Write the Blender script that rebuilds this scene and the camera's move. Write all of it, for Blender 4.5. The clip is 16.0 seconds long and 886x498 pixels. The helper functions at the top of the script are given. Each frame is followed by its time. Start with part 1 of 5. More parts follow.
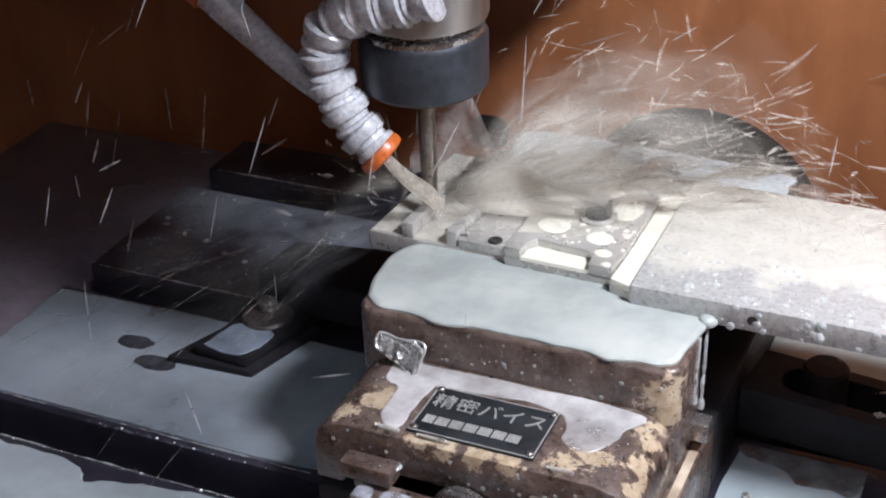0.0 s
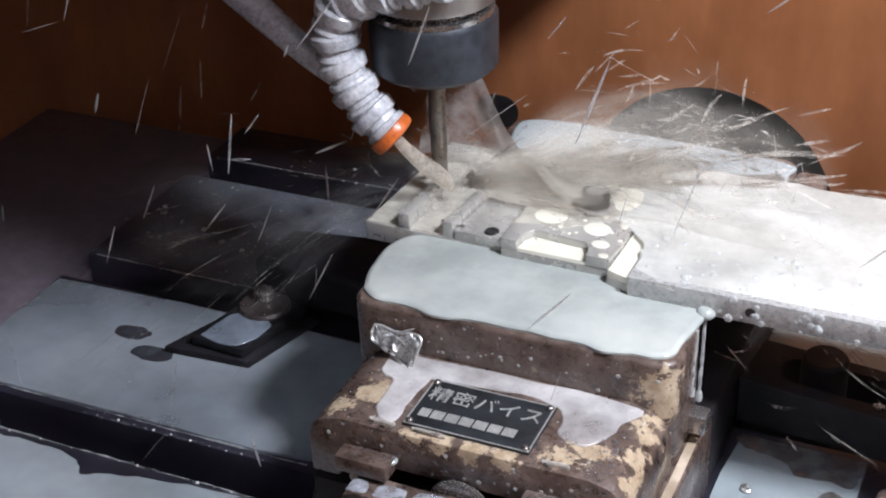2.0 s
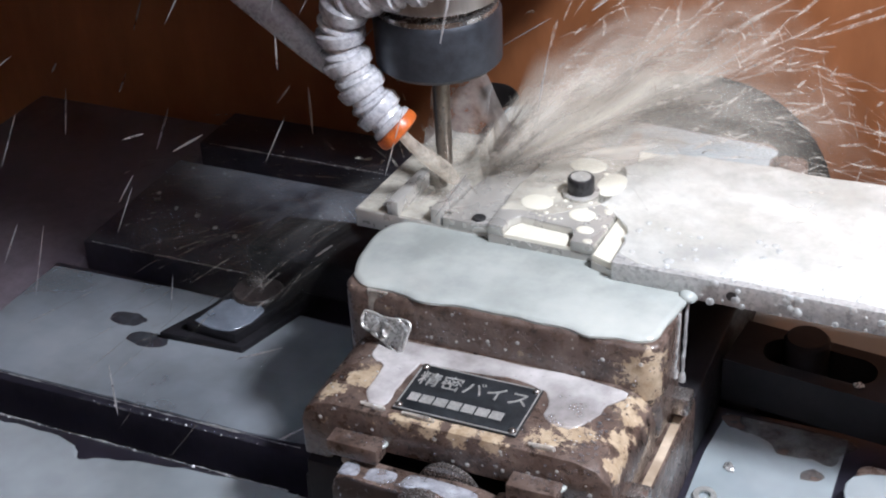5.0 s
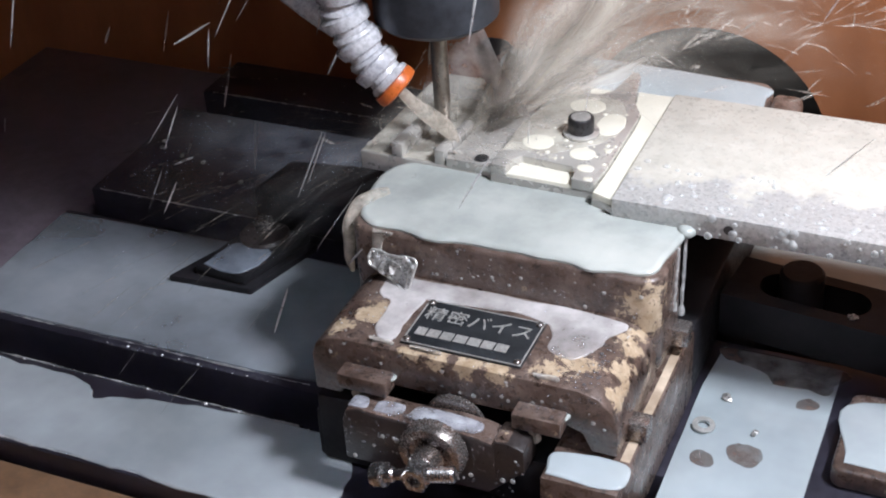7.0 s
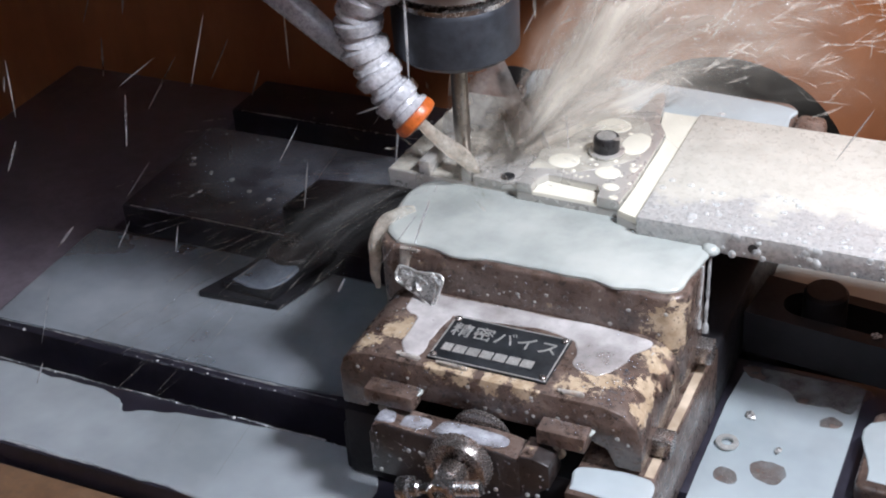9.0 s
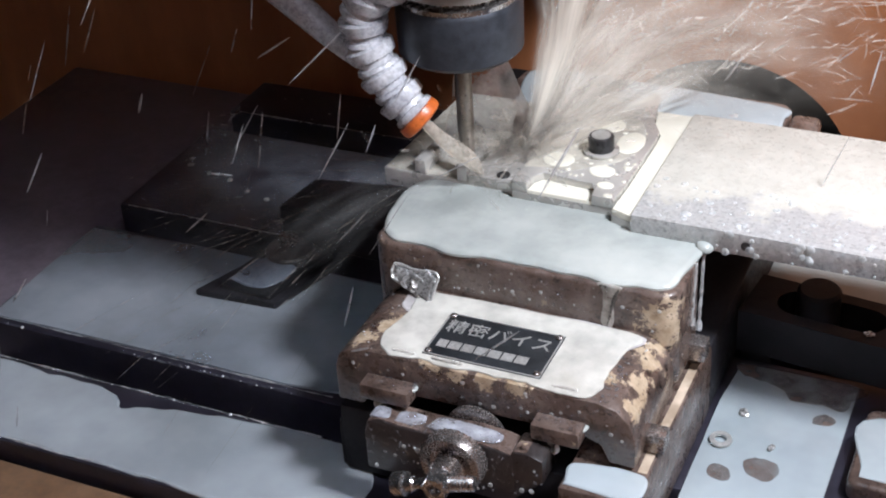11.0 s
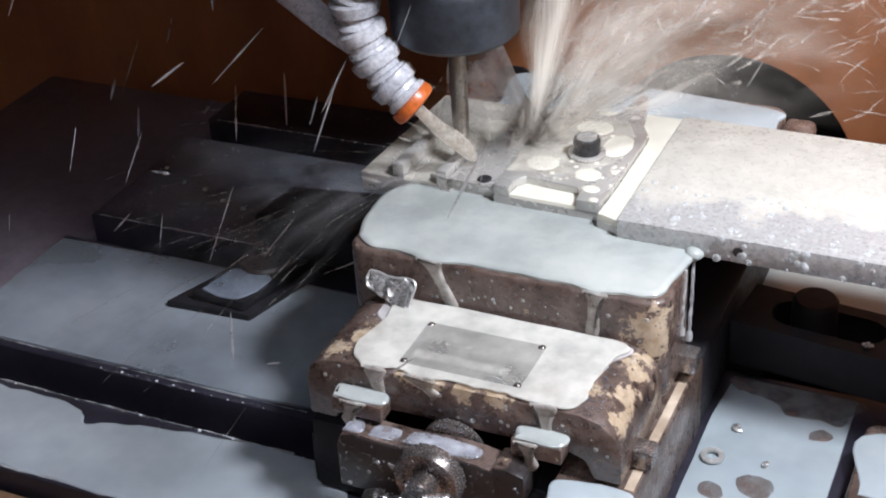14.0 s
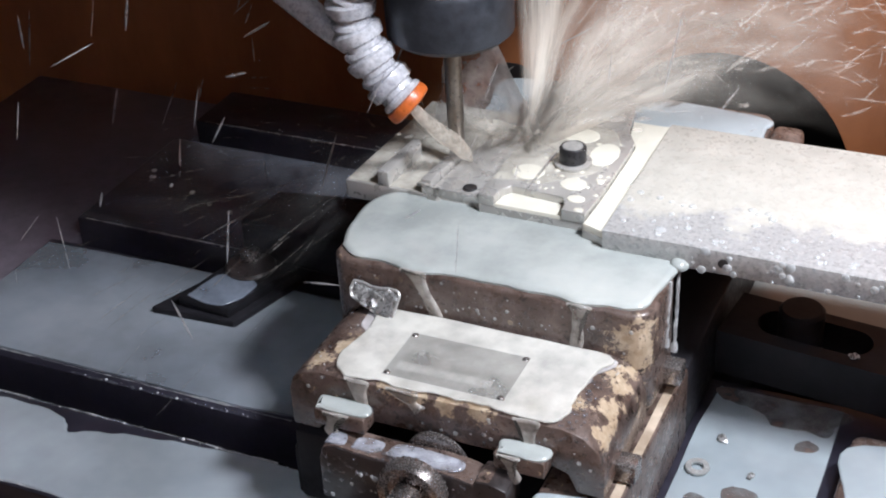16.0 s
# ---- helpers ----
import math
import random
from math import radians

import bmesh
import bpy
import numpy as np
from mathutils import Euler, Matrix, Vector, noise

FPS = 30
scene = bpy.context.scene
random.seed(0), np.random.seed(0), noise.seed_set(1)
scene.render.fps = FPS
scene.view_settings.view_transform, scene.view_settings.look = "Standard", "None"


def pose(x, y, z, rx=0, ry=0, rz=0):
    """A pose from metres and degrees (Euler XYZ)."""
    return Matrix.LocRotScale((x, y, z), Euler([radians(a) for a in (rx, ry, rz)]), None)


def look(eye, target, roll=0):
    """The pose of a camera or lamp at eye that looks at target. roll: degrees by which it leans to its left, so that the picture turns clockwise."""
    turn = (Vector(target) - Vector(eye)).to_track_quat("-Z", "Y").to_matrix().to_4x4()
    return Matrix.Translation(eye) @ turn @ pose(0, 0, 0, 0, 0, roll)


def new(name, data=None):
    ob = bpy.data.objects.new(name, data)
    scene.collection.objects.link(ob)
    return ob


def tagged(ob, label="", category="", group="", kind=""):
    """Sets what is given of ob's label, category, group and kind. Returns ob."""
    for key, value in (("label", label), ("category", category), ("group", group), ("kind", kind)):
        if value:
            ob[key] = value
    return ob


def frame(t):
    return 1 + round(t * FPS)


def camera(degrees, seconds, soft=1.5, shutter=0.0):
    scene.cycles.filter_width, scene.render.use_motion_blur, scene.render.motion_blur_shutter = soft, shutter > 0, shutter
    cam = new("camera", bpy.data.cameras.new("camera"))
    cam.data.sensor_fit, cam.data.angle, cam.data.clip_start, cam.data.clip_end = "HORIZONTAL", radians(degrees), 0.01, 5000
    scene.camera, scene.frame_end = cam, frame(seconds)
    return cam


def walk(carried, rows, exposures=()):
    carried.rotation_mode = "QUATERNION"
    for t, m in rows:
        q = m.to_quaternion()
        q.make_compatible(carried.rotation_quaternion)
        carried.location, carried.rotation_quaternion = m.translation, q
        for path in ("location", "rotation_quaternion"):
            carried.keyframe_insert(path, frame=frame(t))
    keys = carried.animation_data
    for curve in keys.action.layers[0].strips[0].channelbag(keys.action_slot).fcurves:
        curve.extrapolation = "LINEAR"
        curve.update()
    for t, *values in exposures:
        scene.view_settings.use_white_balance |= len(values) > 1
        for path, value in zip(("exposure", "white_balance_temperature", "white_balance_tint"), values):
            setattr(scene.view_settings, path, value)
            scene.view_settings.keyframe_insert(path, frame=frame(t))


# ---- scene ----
cam = camera(33.43, 16.0, soft=2.0)
PATH = [
    (0, (0.2063, -0.5101, 0.4690), (-0.0152, -0.0405, 0.1683), -2.394),
    (0.5, (0.2098, -0.5061, 0.4710), (-0.0145, -0.0393, 0.1679), -2.793),
    (1, (0.2069, -0.5040, 0.4706), (-0.0152, -0.0376, 0.1654), -2.693),
    (1.5, (0.2034, -0.5042, 0.4689), (-0.0168, -0.0374, 0.1629), -2.441),
    (2, (0.2079, -0.5013, 0.4715), (-0.0145, -0.0369, 0.1634), -2.732),
    (2.5, (0.2095, -0.4988, 0.4741), (-0.0121, -0.0353, 0.1641), -2.835),
    (3, (0.2122, -0.5002, 0.4729), (-0.0087, -0.0356, 0.1643), -2.593),
    (3.5, (0.2098, -0.5020, 0.4773), (-0.0075, -0.0378, 0.1654), -2.482),
    (6, (0.2209, -0.5137, 0.4843), (0.0011, -0.0603, 0.1585), -3.903),
    (6.5, (0.2216, -0.5189, 0.4833), (0.0046, -0.0687, 0.1514), -4.053),
    (7, (0.2201, -0.5273, 0.4871), (0.0055, -0.0762, 0.1547), -3.865),
    (7.5, (0.2208, -0.5302, 0.4904), (0.0046, -0.0788, 0.1597), -3.891),
    (8, (0.2216, -0.5325, 0.4911), (0.0052, -0.0802, 0.1617), -3.864),
    (8.5, (0.2217, -0.5346, 0.4909), (0.0022, -0.0821, 0.1638), -3.857),
    (9, (0.2219, -0.5352, 0.4905), (-0.0027, -0.0836, 0.1655), -4.086),
    (11.5, (0.2282, -0.5411, 0.4875), (0.0030, -0.0871, 0.1664), -3.930),
    (12, (0.2293, -0.5413, 0.4857), (0.0039, -0.0860, 0.1665), -4.008),
    (12.5, (0.2255, -0.5354, 0.4859), (0.0006, -0.0797, 0.1668), -3.808),
    (13, (0.2242, -0.5267, 0.4720), (-0.0015, -0.0702, 0.1548), -3.872),
    (13.5, (0.2224, -0.5183, 0.4647), (-0.0037, -0.0604, 0.1497), -3.873),
    (14, (0.2237, -0.5152, 0.4631), (-0.0021, -0.0566, 0.1489), -3.858),
    (14.5, (0.2227, -0.5138, 0.4656), (-0.0016, -0.0553, 0.1503), -3.830),
    (15, (0.2241, -0.5115, 0.4650), (-0.0001, -0.0536, 0.1486), -3.696),
    (15.5, (0.2240, -0.5101, 0.4654), (0.0009, -0.0507, 0.1505), -3.711),
    (16, (0.2259, -0.5051, 0.4692), (0.0021, -0.0482, 0.1512), -3.660),
]
walk(cam, [(t, look(eye, target, roll)) for t, eye, target, roll in PATH])

# ---- light ----
world = bpy.data.worlds.new("workshop")
scene.world = world
world.use_nodes = True
world.node_tree.nodes["Background"].inputs[0].default_value = (0.72, 0.80, 1.0, 1)
world.node_tree.nodes["Background"].inputs[1].default_value = 9.6
scene.view_settings.exposure = -0.02


def lamp(name, eye, target, size_x, size_y, watts, colour, spread=170):
    data = bpy.data.lights.new(name, "AREA")
    data.shape, data.size, data.size_y = "RECTANGLE", size_x, size_y
    data.energy, data.color, data.spread = watts, colour, radians(spread)
    ob = new(name, data)
    ob.matrix_world = look(eye, target)
    return ob


lamp("machine_work_light", (0.44, -0.08, 0.72), (0.06, 0.14, 0.05), 0.14, 0.08, 5.4, (0.925, 0.955, 1.06), 130)


# ---- materials ----
def nodes_of(name):
    m = bpy.data.materials.new(name)
    m.use_nodes = True
    nt = m.node_tree
    return m, nt, nt.nodes["Principled BSDF"]


def noise_node(nt, scale, detail=4.0, rough=0.6, stretch=None, coord="Object"):
    tc = nt.nodes.new("ShaderNodeTexCoord")
    n = nt.nodes.new("ShaderNodeTexNoise")
    n.inputs["Scale"].default_value, n.inputs["Detail"].default_value, n.inputs["Roughness"].default_value = scale, detail, rough
    if stretch:
        mp = nt.nodes.new("ShaderNodeMapping")
        mp.inputs["Scale"].default_value = stretch
        nt.links.new(tc.outputs[coord], mp.inputs[0])
        nt.links.new(mp.outputs[0], n.inputs["Vector"])
    else:
        nt.links.new(tc.outputs[coord], n.inputs["Vector"])
    return n.outputs["Fac"]


def ramp(nt, fac, stops):
    r = nt.nodes.new("ShaderNodeValToRGB")
    while len(r.color_ramp.elements) < len(stops):
        r.color_ramp.elements.new(0.5)
    for e, (p, c) in zip(r.color_ramp.elements, stops):
        e.position = p
        e.color = (*c, 1) if len(c) == 3 else c
    nt.links.new(fac, r.inputs[0])
    return r.outputs["Color"]


def grey(v):
    return (v, v, v)


def bump(nt, bsdf, fac, strength, dist=0.0005):
    b = nt.nodes.new("ShaderNodeBump")
    b.inputs["Strength"].default_value, b.inputs["Distance"].default_value = strength, dist
    nt.links.new(fac, b.inputs["Height"])
    nt.links.new(b.outputs[0], bsdf.inputs["Normal"])


def mixed(nt, fac, a, b):
    m = nt.nodes.new("ShaderNodeMix")
    m.data_type = "RGBA"
    nt.links.new(fac, m.inputs["Factor"])
    for sock, v in ((m.inputs[6], a), (m.inputs[7], b)):
        if isinstance(v, tuple):
            sock.default_value = (*v, 1)
        else:
            nt.links.new(v, sock)
    return m.outputs[2]


def simple(name, dark, light, scale, rough=(0.35, 0.6), metal=0.0, relief=0.3, dist=0.0004, stretch=None, coat=0.0):
    """A surface whose tone, gloss and relief vary at two scales."""
    m, nt, b = nodes_of(name)
    big = noise_node(nt, scale, 5, 0.62, stretch)
    fine = noise_node(nt, scale * 9, 3, 0.7, stretch)
    col = ramp(nt, big, [(0.32, dark), (0.68, light)])
    speck = ramp(nt, fine, [(0.35, grey(0.72)), (0.65, grey(1.0))])
    mul = nt.nodes.new("ShaderNodeMix")
    mul.data_type, mul.blend_type = "RGBA", "MULTIPLY"
    mul.inputs["Factor"].default_value = 1.0
    nt.links.new(col, mul.inputs[6])
    nt.links.new(speck, mul.inputs[7])
    nt.links.new(mul.outputs[2], b.inputs["Base Color"])
    nt.links.new(ramp(nt, fine, [(0.3, grey(rough[0])), (0.7, grey(rough[1]))]), b.inputs["Roughness"])
    b.inputs["Metallic"].default_value = metal
    b.inputs["Coat Weight"].default_value, b.inputs["Coat Roughness"].default_value = coat, 0.08
    bump(nt, b, fine, relief, dist)
    return m


MILK, nt, b = nodes_of("milky_coolant")
nt.links.new(ramp(nt, noise_node(nt, 12, 6, 0.6), [(0.34, (0.30, 0.33, 0.315)), (0.48, (0.42, 0.45, 0.43)), (0.66, (0.52, 0.545, 0.51))]), b.inputs["Base Color"])
b.inputs["Roughness"].default_value = 0.16
bump(nt, b, noise_node(nt, 45, 2, 0.5), 0.10, 0.0008)

CREAM, nt, b = nodes_of("cream_coolant")
nt.links.new(ramp(nt, noise_node(nt, 60, 4, 0.55), [(0.3, (0.66, 0.64, 0.54)), (0.7, (0.75, 0.73, 0.63))]), b.inputs["Base Color"])
b.inputs["Roughness"].default_value = 0.2

# faint coolant, its blue strengthened to paint the sheen reflected by the strip
FAINT_MILK_SHEEN, nt, b = nodes_of("faint_coolant_and_sheen")
nt.links.new(ramp(nt, noise_node(nt, 30, 4, 0.55), [(0.3, (0.46, 0.53, 0.64)), (0.7, (0.60, 0.66, 0.74))]), b.inputs["Base Color"])
nt.links.new(ramp(nt, noise_node(nt, 14, 5, 0.6), [(0.40, grey(0.02)), (0.66, grey(0.36))]), b.inputs["Alpha"])
b.inputs["Roughness"].default_value = 0.14

def film(name, low, high, scale, a0, a1, patch, proud=None):
    """A thin layer of coolant through which the ground shows."""
    m, nt, b = nodes_of(name)
    nt.links.new(ramp(nt, noise_node(nt, scale, 4, 0.55), [(0.3, low), (0.7, high)]), b.inputs["Base Color"])
    nt.links.new(ramp(nt, noise_node(nt, patch, 5, 0.6), [(0.36, grey(a0)), (0.64, grey(a1))]), b.inputs["Alpha"])
    if proud:  # the layer is thinner over a plate that stands proud: centre and half size
        tc, sep = (nt.nodes.new("ShaderNode" + n) for n in ("TexCoord", "SeparateXYZ"))
        nt.links.new(tc.outputs["Object"], sep.inputs[0])
        alpha = b.inputs["Alpha"].links[0].from_socket
        inside = []
        for axis, mid, half in (("X", proud[0], proud[2]), ("Y", proud[1], proud[3])):
            n = nt.nodes.new("ShaderNodeMath")
            n.operation = "COMPARE"
            nt.links.new(sep.outputs[axis], n.inputs[0])
            n.inputs[1].default_value, n.inputs[2].default_value = mid, half
            inside.append(n.outputs[0])
        both, keep, mul = (nt.nodes.new("ShaderNodeMath") for _ in range(3))
        both.operation = mul.operation = "MULTIPLY"
        nt.links.new(inside[0], both.inputs[0])
        nt.links.new(inside[1], both.inputs[1])
        keep.operation = "MULTIPLY_ADD"
        nt.links.new(both.outputs[0], keep.inputs[0])
        keep.inputs[1].default_value, keep.inputs[2].default_value = -0.42, 1.0
        nt.links.new(keep.outputs[0], mul.inputs[0])
        nt.links.new(alpha, mul.inputs[1])
        nt.links.new(mul.outputs[0], b.inputs["Alpha"])
    b.inputs["Roughness"].default_value = 0.13
    bump(nt, b, noise_node(nt, 30, 2, 0.5), 0.08, 0.0008)
    return m


# darker copy of the table coolant: the lamp's falloff leftwards put into colour
DIM_LEFT_MILK = film("draining_table_coolant", (0.23, 0.27, 0.31), (0.36, 0.40, 0.435), 9, 0.45, 0.86, 8)
FRONT_MILK = film("front_strip_coolant", (0.36, 0.41, 0.44), (0.48, 0.53, 0.55), 9, 0.62, 0.92, 8)
STRIP_MILK = film("table_coolant", (0.36, 0.43, 0.46), (0.49, 0.55, 0.57), 9, 0.62, 0.92, 7)
PINK_FILM = film("thin_ledge_coolant", (0.54, 0.52, 0.52), (0.70, 0.675, 0.67), 30, 0.34, 0.84, 34)
CLAMP_MILK = film("clamp_foot_coolant", (0.22, 0.26, 0.32), (0.32, 0.37, 0.44), 30, 0.6, 0.9, 30)
# brown of the bare spots, also used to paint the bar's shadow
BARE_AND_SHADOW = film("bare_brown_spot", (0.10, 0.075, 0.065), (0.17, 0.13, 0.115), 60, 0.35, 0.85, 60)
BARE_FILLER = film("bare_beige_filler", (0.46, 0.36, 0.26), (0.66, 0.55, 0.43), 60, 0.75, 1.0, 60)
DARK_SPOT = film("bare_wet_steel_spot", (0.020, 0.020, 0.026), (0.045, 0.044, 0.055), 60, 0.55, 0.92, 60)
LEDGE_FILM = film("ledge_coolant", (0.56, 0.55, 0.50), (0.73, 0.72, 0.65), 34, 0.60, 0.97, 44, (-0.002, -0.0338, 0.0288, 0.0164))
FLOOR_FILM = film("cut_floor_coolant", (0.52, 0.50, 0.43), (0.66, 0.63, 0.55), 40, 0.35, 0.90, 45)
TOP_FILM = film("bracket_coolant", (0.38, 0.40, 0.46), (0.56, 0.58, 0.63), 60, 0.25, 0.88, 90)
RUN = film("running_coolant", (0.44, 0.41, 0.37), (0.64, 0.62, 0.57), 90, 0.36, 0.85, 110)
FLOOD, nt, b = nodes_of("streaming_coolant")
nt.links.new(ramp(nt, noise_node(nt, 26, 5, 0.6), [(0.3, (0.58, 0.59, 0.56)), (0.7, (0.72, 0.71, 0.66))]), b.inputs["Base Color"])
nt.links.new(ramp(nt, noise_node(nt, 20, 5, 0.65), [(0.34, grey(0.45)), (0.58, grey(1.0))]), b.inputs["Alpha"])
b.inputs["Roughness"].default_value = 0.3
bump(nt, b, noise_node(nt, 60, 4, 0.6), 0.35, 0.001)

IRON = simple("wet_table_steel", (0.020, 0.019, 0.029), (0.048, 0.046, 0.066), 16, (0.33, 0.42), 0.2, 0.12, coat=0.12)
BRACKET = simple("wet_brown_black_casting", (0.022, 0.018, 0.018), (0.062, 0.050, 0.048), 38, (0.25, 0.45), 0.0, 0.35, 0.0005, coat=0.2)
TROUGH = simple("dull_purple_grey_trough", (0.11, 0.092, 0.112), (0.20, 0.172, 0.20), 12, (0.3, 0.5), 0.0, 0.15, coat=0.2)
# black clamp steel; also puts shade into the colour of the brown vise rails
BLACK_IRON_SHADE = simple("black_steel_and_rail_shade", (0.009, 0.009, 0.011), (0.024, 0.023, 0.028), 30, (0.4, 0.65), 0.0, 0.4, coat=0.0)
BLACK_IRON_SHADE.node_tree.nodes["Principled BSDF"].inputs["Specular IOR Level"].default_value = 0.22
CHUCK = simple("blackened_chuck_steel", (0.045, 0.052, 0.066), (0.075, 0.085, 0.10), 20, (0.38, 0.5), 0.55, 0.10, 0.0002)
HOLDER = simple("ground_holder_steel", (0.26, 0.24, 0.23), (0.40, 0.37, 0.35), 14, (0.32, 0.45), 0.85, 0.12, 0.0002, (1, 1, 0.15))
BRIGHT = simple("bright_turned_steel", (0.45, 0.45, 0.46), (0.62, 0.61, 0.60), 40, (0.16, 0.34), 0.95, 0.2, 0.0002)
CARBIDE = simple("carbide_cutter", (0.20, 0.17, 0.14), (0.34, 0.30, 0.27), 40, (0.25, 0.4), 0.9, 0.15, 0.0002)
BOLT = simple("black_oxide_bolt", (0.035, 0.035, 0.038), (0.075, 0.075, 0.08), 60, (0.25, 0.4), 0.6, 0.2)
GREASE = simple("greasy_bronze_steel", (0.20, 0.18, 0.17), (0.50, 0.46, 0.44), 110, (0.16, 0.34), 0.8, 0.22, 0.0003)
HOSE = simple("grimy_white_plastic", (0.30, 0.31, 0.35), (0.66, 0.67, 0.70), 40, (0.18, 0.4), 0.0, 0.3, 0.0004, coat=0.3)
ORANGE = simple("orange_plastic", (0.50, 0.10, 0.02), (0.74, 0.19, 0.04), 60, (0.25, 0.45), 0.0, 0.3, 0.0004)
CHIP = simple("bright_aluminium_chip", (0.34, 0.34, 0.33), (0.58, 0.58, 0.57), 60, (0.18, 0.4), 0.6, 0.4, 0.0008)
PLATE = simple("black_etched_plate", (0.020, 0.024, 0.028), (0.055, 0.062, 0.07), 60, (0.3, 0.5), 0.4, 0.3)
LETTER = simple("bare_plate_metal", (0.55, 0.56, 0.54), (0.78, 0.78, 0.76), 90, (0.3, 0.45), 0.6, 0.2)
TRAY = simple("rusty_tray_paint", (0.14, 0.075, 0.040), (0.30, 0.18, 0.105), 18, (0.35, 0.6), 0.0, 0.4)
# near black: shade inside hollows put into the colour; also on unseen enclosure sheets
DARK_VOID = simple("dark_hollow_shade", (0.012, 0.010, 0.010), (0.035, 0.03, 0.03), 18, (0.4, 0.7), 0.0, 0.3)

# the vise: dark brown paint, worn down to the beige filler in patches
PAINT, nt, b = nodes_of("worn_brown_vise_paint")
base = ramp(nt, noise_node(nt, 38, 6, 0.7), [(0.28, (0.018, 0.012, 0.011)), (0.44, (0.092, 0.062, 0.050)), (0.72, (0.22, 0.165, 0.14))])
tc = nt.nodes.new("ShaderNodeTexCoord")
wear = None
# patches of wear: centre and size in metres
for cx, cy, cz, rr in ((0.069, 0.000, 0.088, 0.017), (0.071, 0.000, 0.078, 0.015), (0.069, -0.014, 0.078, 0.014), (0.070, -0.030, 0.077, 0.013), (0.073, -0.046, 0.074, 0.012),
                       (0.050, -0.040, 0.079, 0.013), (0.038, -0.047, 0.079, 0.010), (0.018, -0.0545, 0.079, 0.0098), (0.004, -0.0545, 0.079, 0.0098), (-0.010, -0.0545, 0.079, 0.0098), (-0.024, -0.0545, 0.079, 0.0098),
                       (-0.054, -0.034, 0.079, 0.014), (-0.064, -0.046, 0.078, 0.011)):
    d = nt.nodes.new("ShaderNodeVectorMath")
    d.operation = "DISTANCE"
    d.inputs[1].default_value = (cx, cy, cz)
    nt.links.new(tc.outputs["Object"], d.inputs[0])
    k = nt.nodes.new("ShaderNodeMapRange")
    k.inputs["From Min"].default_value, k.inputs["From Max"].default_value = 0.0, rr
    k.inputs["To Min"].default_value, k.inputs["To Max"].default_value = 0.30, 0.0
    nt.links.new(d.outputs["Value"], k.inputs["Value"])
    if wear is None:
        wear = k.outputs[0]
    else:
        mx = nt.nodes.new("ShaderNodeMath")
        mx.operation = "MAXIMUM"
        nt.links.new(wear, mx.inputs[0])
        nt.links.new(k.outputs[0], mx.inputs[1])
        wear = mx.outputs[0]
add = nt.nodes.new("ShaderNodeMath")
nt.links.new(wear, add.inputs[0])
nt.links.new(noise_node(nt, 150, 8, 0.78), add.inputs[1])
mask = ramp(nt, add.outputs[0], [(0.625, grey(0)), (0.645, grey(1))])
pits = ramp(nt, noise_node(nt, 210, 7, 0.75), [(0.37, grey(0.22)), (0.47, grey(1.0)), (0.66, grey(1.0)), (0.74, (1.7, 1.55, 1.4))])
mul = nt.nodes.new("ShaderNodeMix")
mul.data_type, mul.blend_type = "RGBA", "MULTIPLY"
mul.inputs["Factor"].default_value = 1.0
nt.links.new(base, mul.inputs[6])
nt.links.new(pits, mul.inputs[7])
base = mul.outputs[2]
nt.links.new(mixed(nt, mask, base, ramp(nt, noise_node(nt, 120, 4), [(0.3, (0.34, 0.25, 0.16)), (0.7, (0.58, 0.47, 0.34))])), b.inputs["Base Color"])
nt.links.new(ramp(nt, noise_node(nt, 160, 3), [(0.3, grey(0.16)), (0.7, grey(0.5))]), b.inputs["Roughness"])
b.inputs["Coat Weight"].default_value, b.inputs["Coat Roughness"].default_value = 0.40, 0.12
bump(nt, b, noise_node(nt, 130, 6, 0.7), 0.6, 0.0008)

# aluminium bar: milled skin, wet with a broken film of coolant towards its far half
ALU, nt, b = nodes_of("wet_aluminium")
tc = nt.nodes.new("ShaderNodeTexCoord")
sep = nt.nodes.new("ShaderNodeSeparateXYZ")
nt.links.new(tc.outputs["Object"], sep.inputs[0])
edge = nt.nodes.new("ShaderNodeMapRange")
edge.inputs["From Min"].default_value, edge.inputs["From Max"].default_value = 0.050, 0.092
edge.inputs["To Min"].default_value, edge.inputs["To Max"].default_value = -0.14, 0.34
nt.links.new(sep.outputs["Y"], edge.inputs["Value"])
add = nt.nodes.new("ShaderNodeMath")
nt.links.new(edge.outputs[0], add.inputs[0])
nt.links.new(noise_node(nt, 42, 6, 0.7), add.inputs[1])
film = ramp(nt, add.outputs[0], [(0.54, grey(0)), (0.66, grey(1))])
skin = ramp(nt, noise_node(nt, 420, 4, 0.7), [(0.3, (0.36, 0.36, 0.36)), (0.5, (0.52, 0.52, 0.51)), (0.7, (0.66, 0.66, 0.65))])
nt.links.new(mixed(nt, film, skin, ramp(nt, noise_node(nt, 70, 5), [(0.3, (0.50, 0.485, 0.43)), (0.7, (0.63, 0.61, 0.545))])), b.inputs["Base Color"])
nt.links.new(ramp(nt, film, [(0, grey(0.3)), (1, grey(0.0))]), b.inputs["Metallic"])
nt.links.new(ramp(nt, noise_node(nt, 300, 3), [(0.35, grey(0.2)), (0.7, grey(0.5))]), b.inputs["Roughness"])
bump(nt, b, noise_node(nt, 380, 4, 0.7), 0.5, 0.0004)

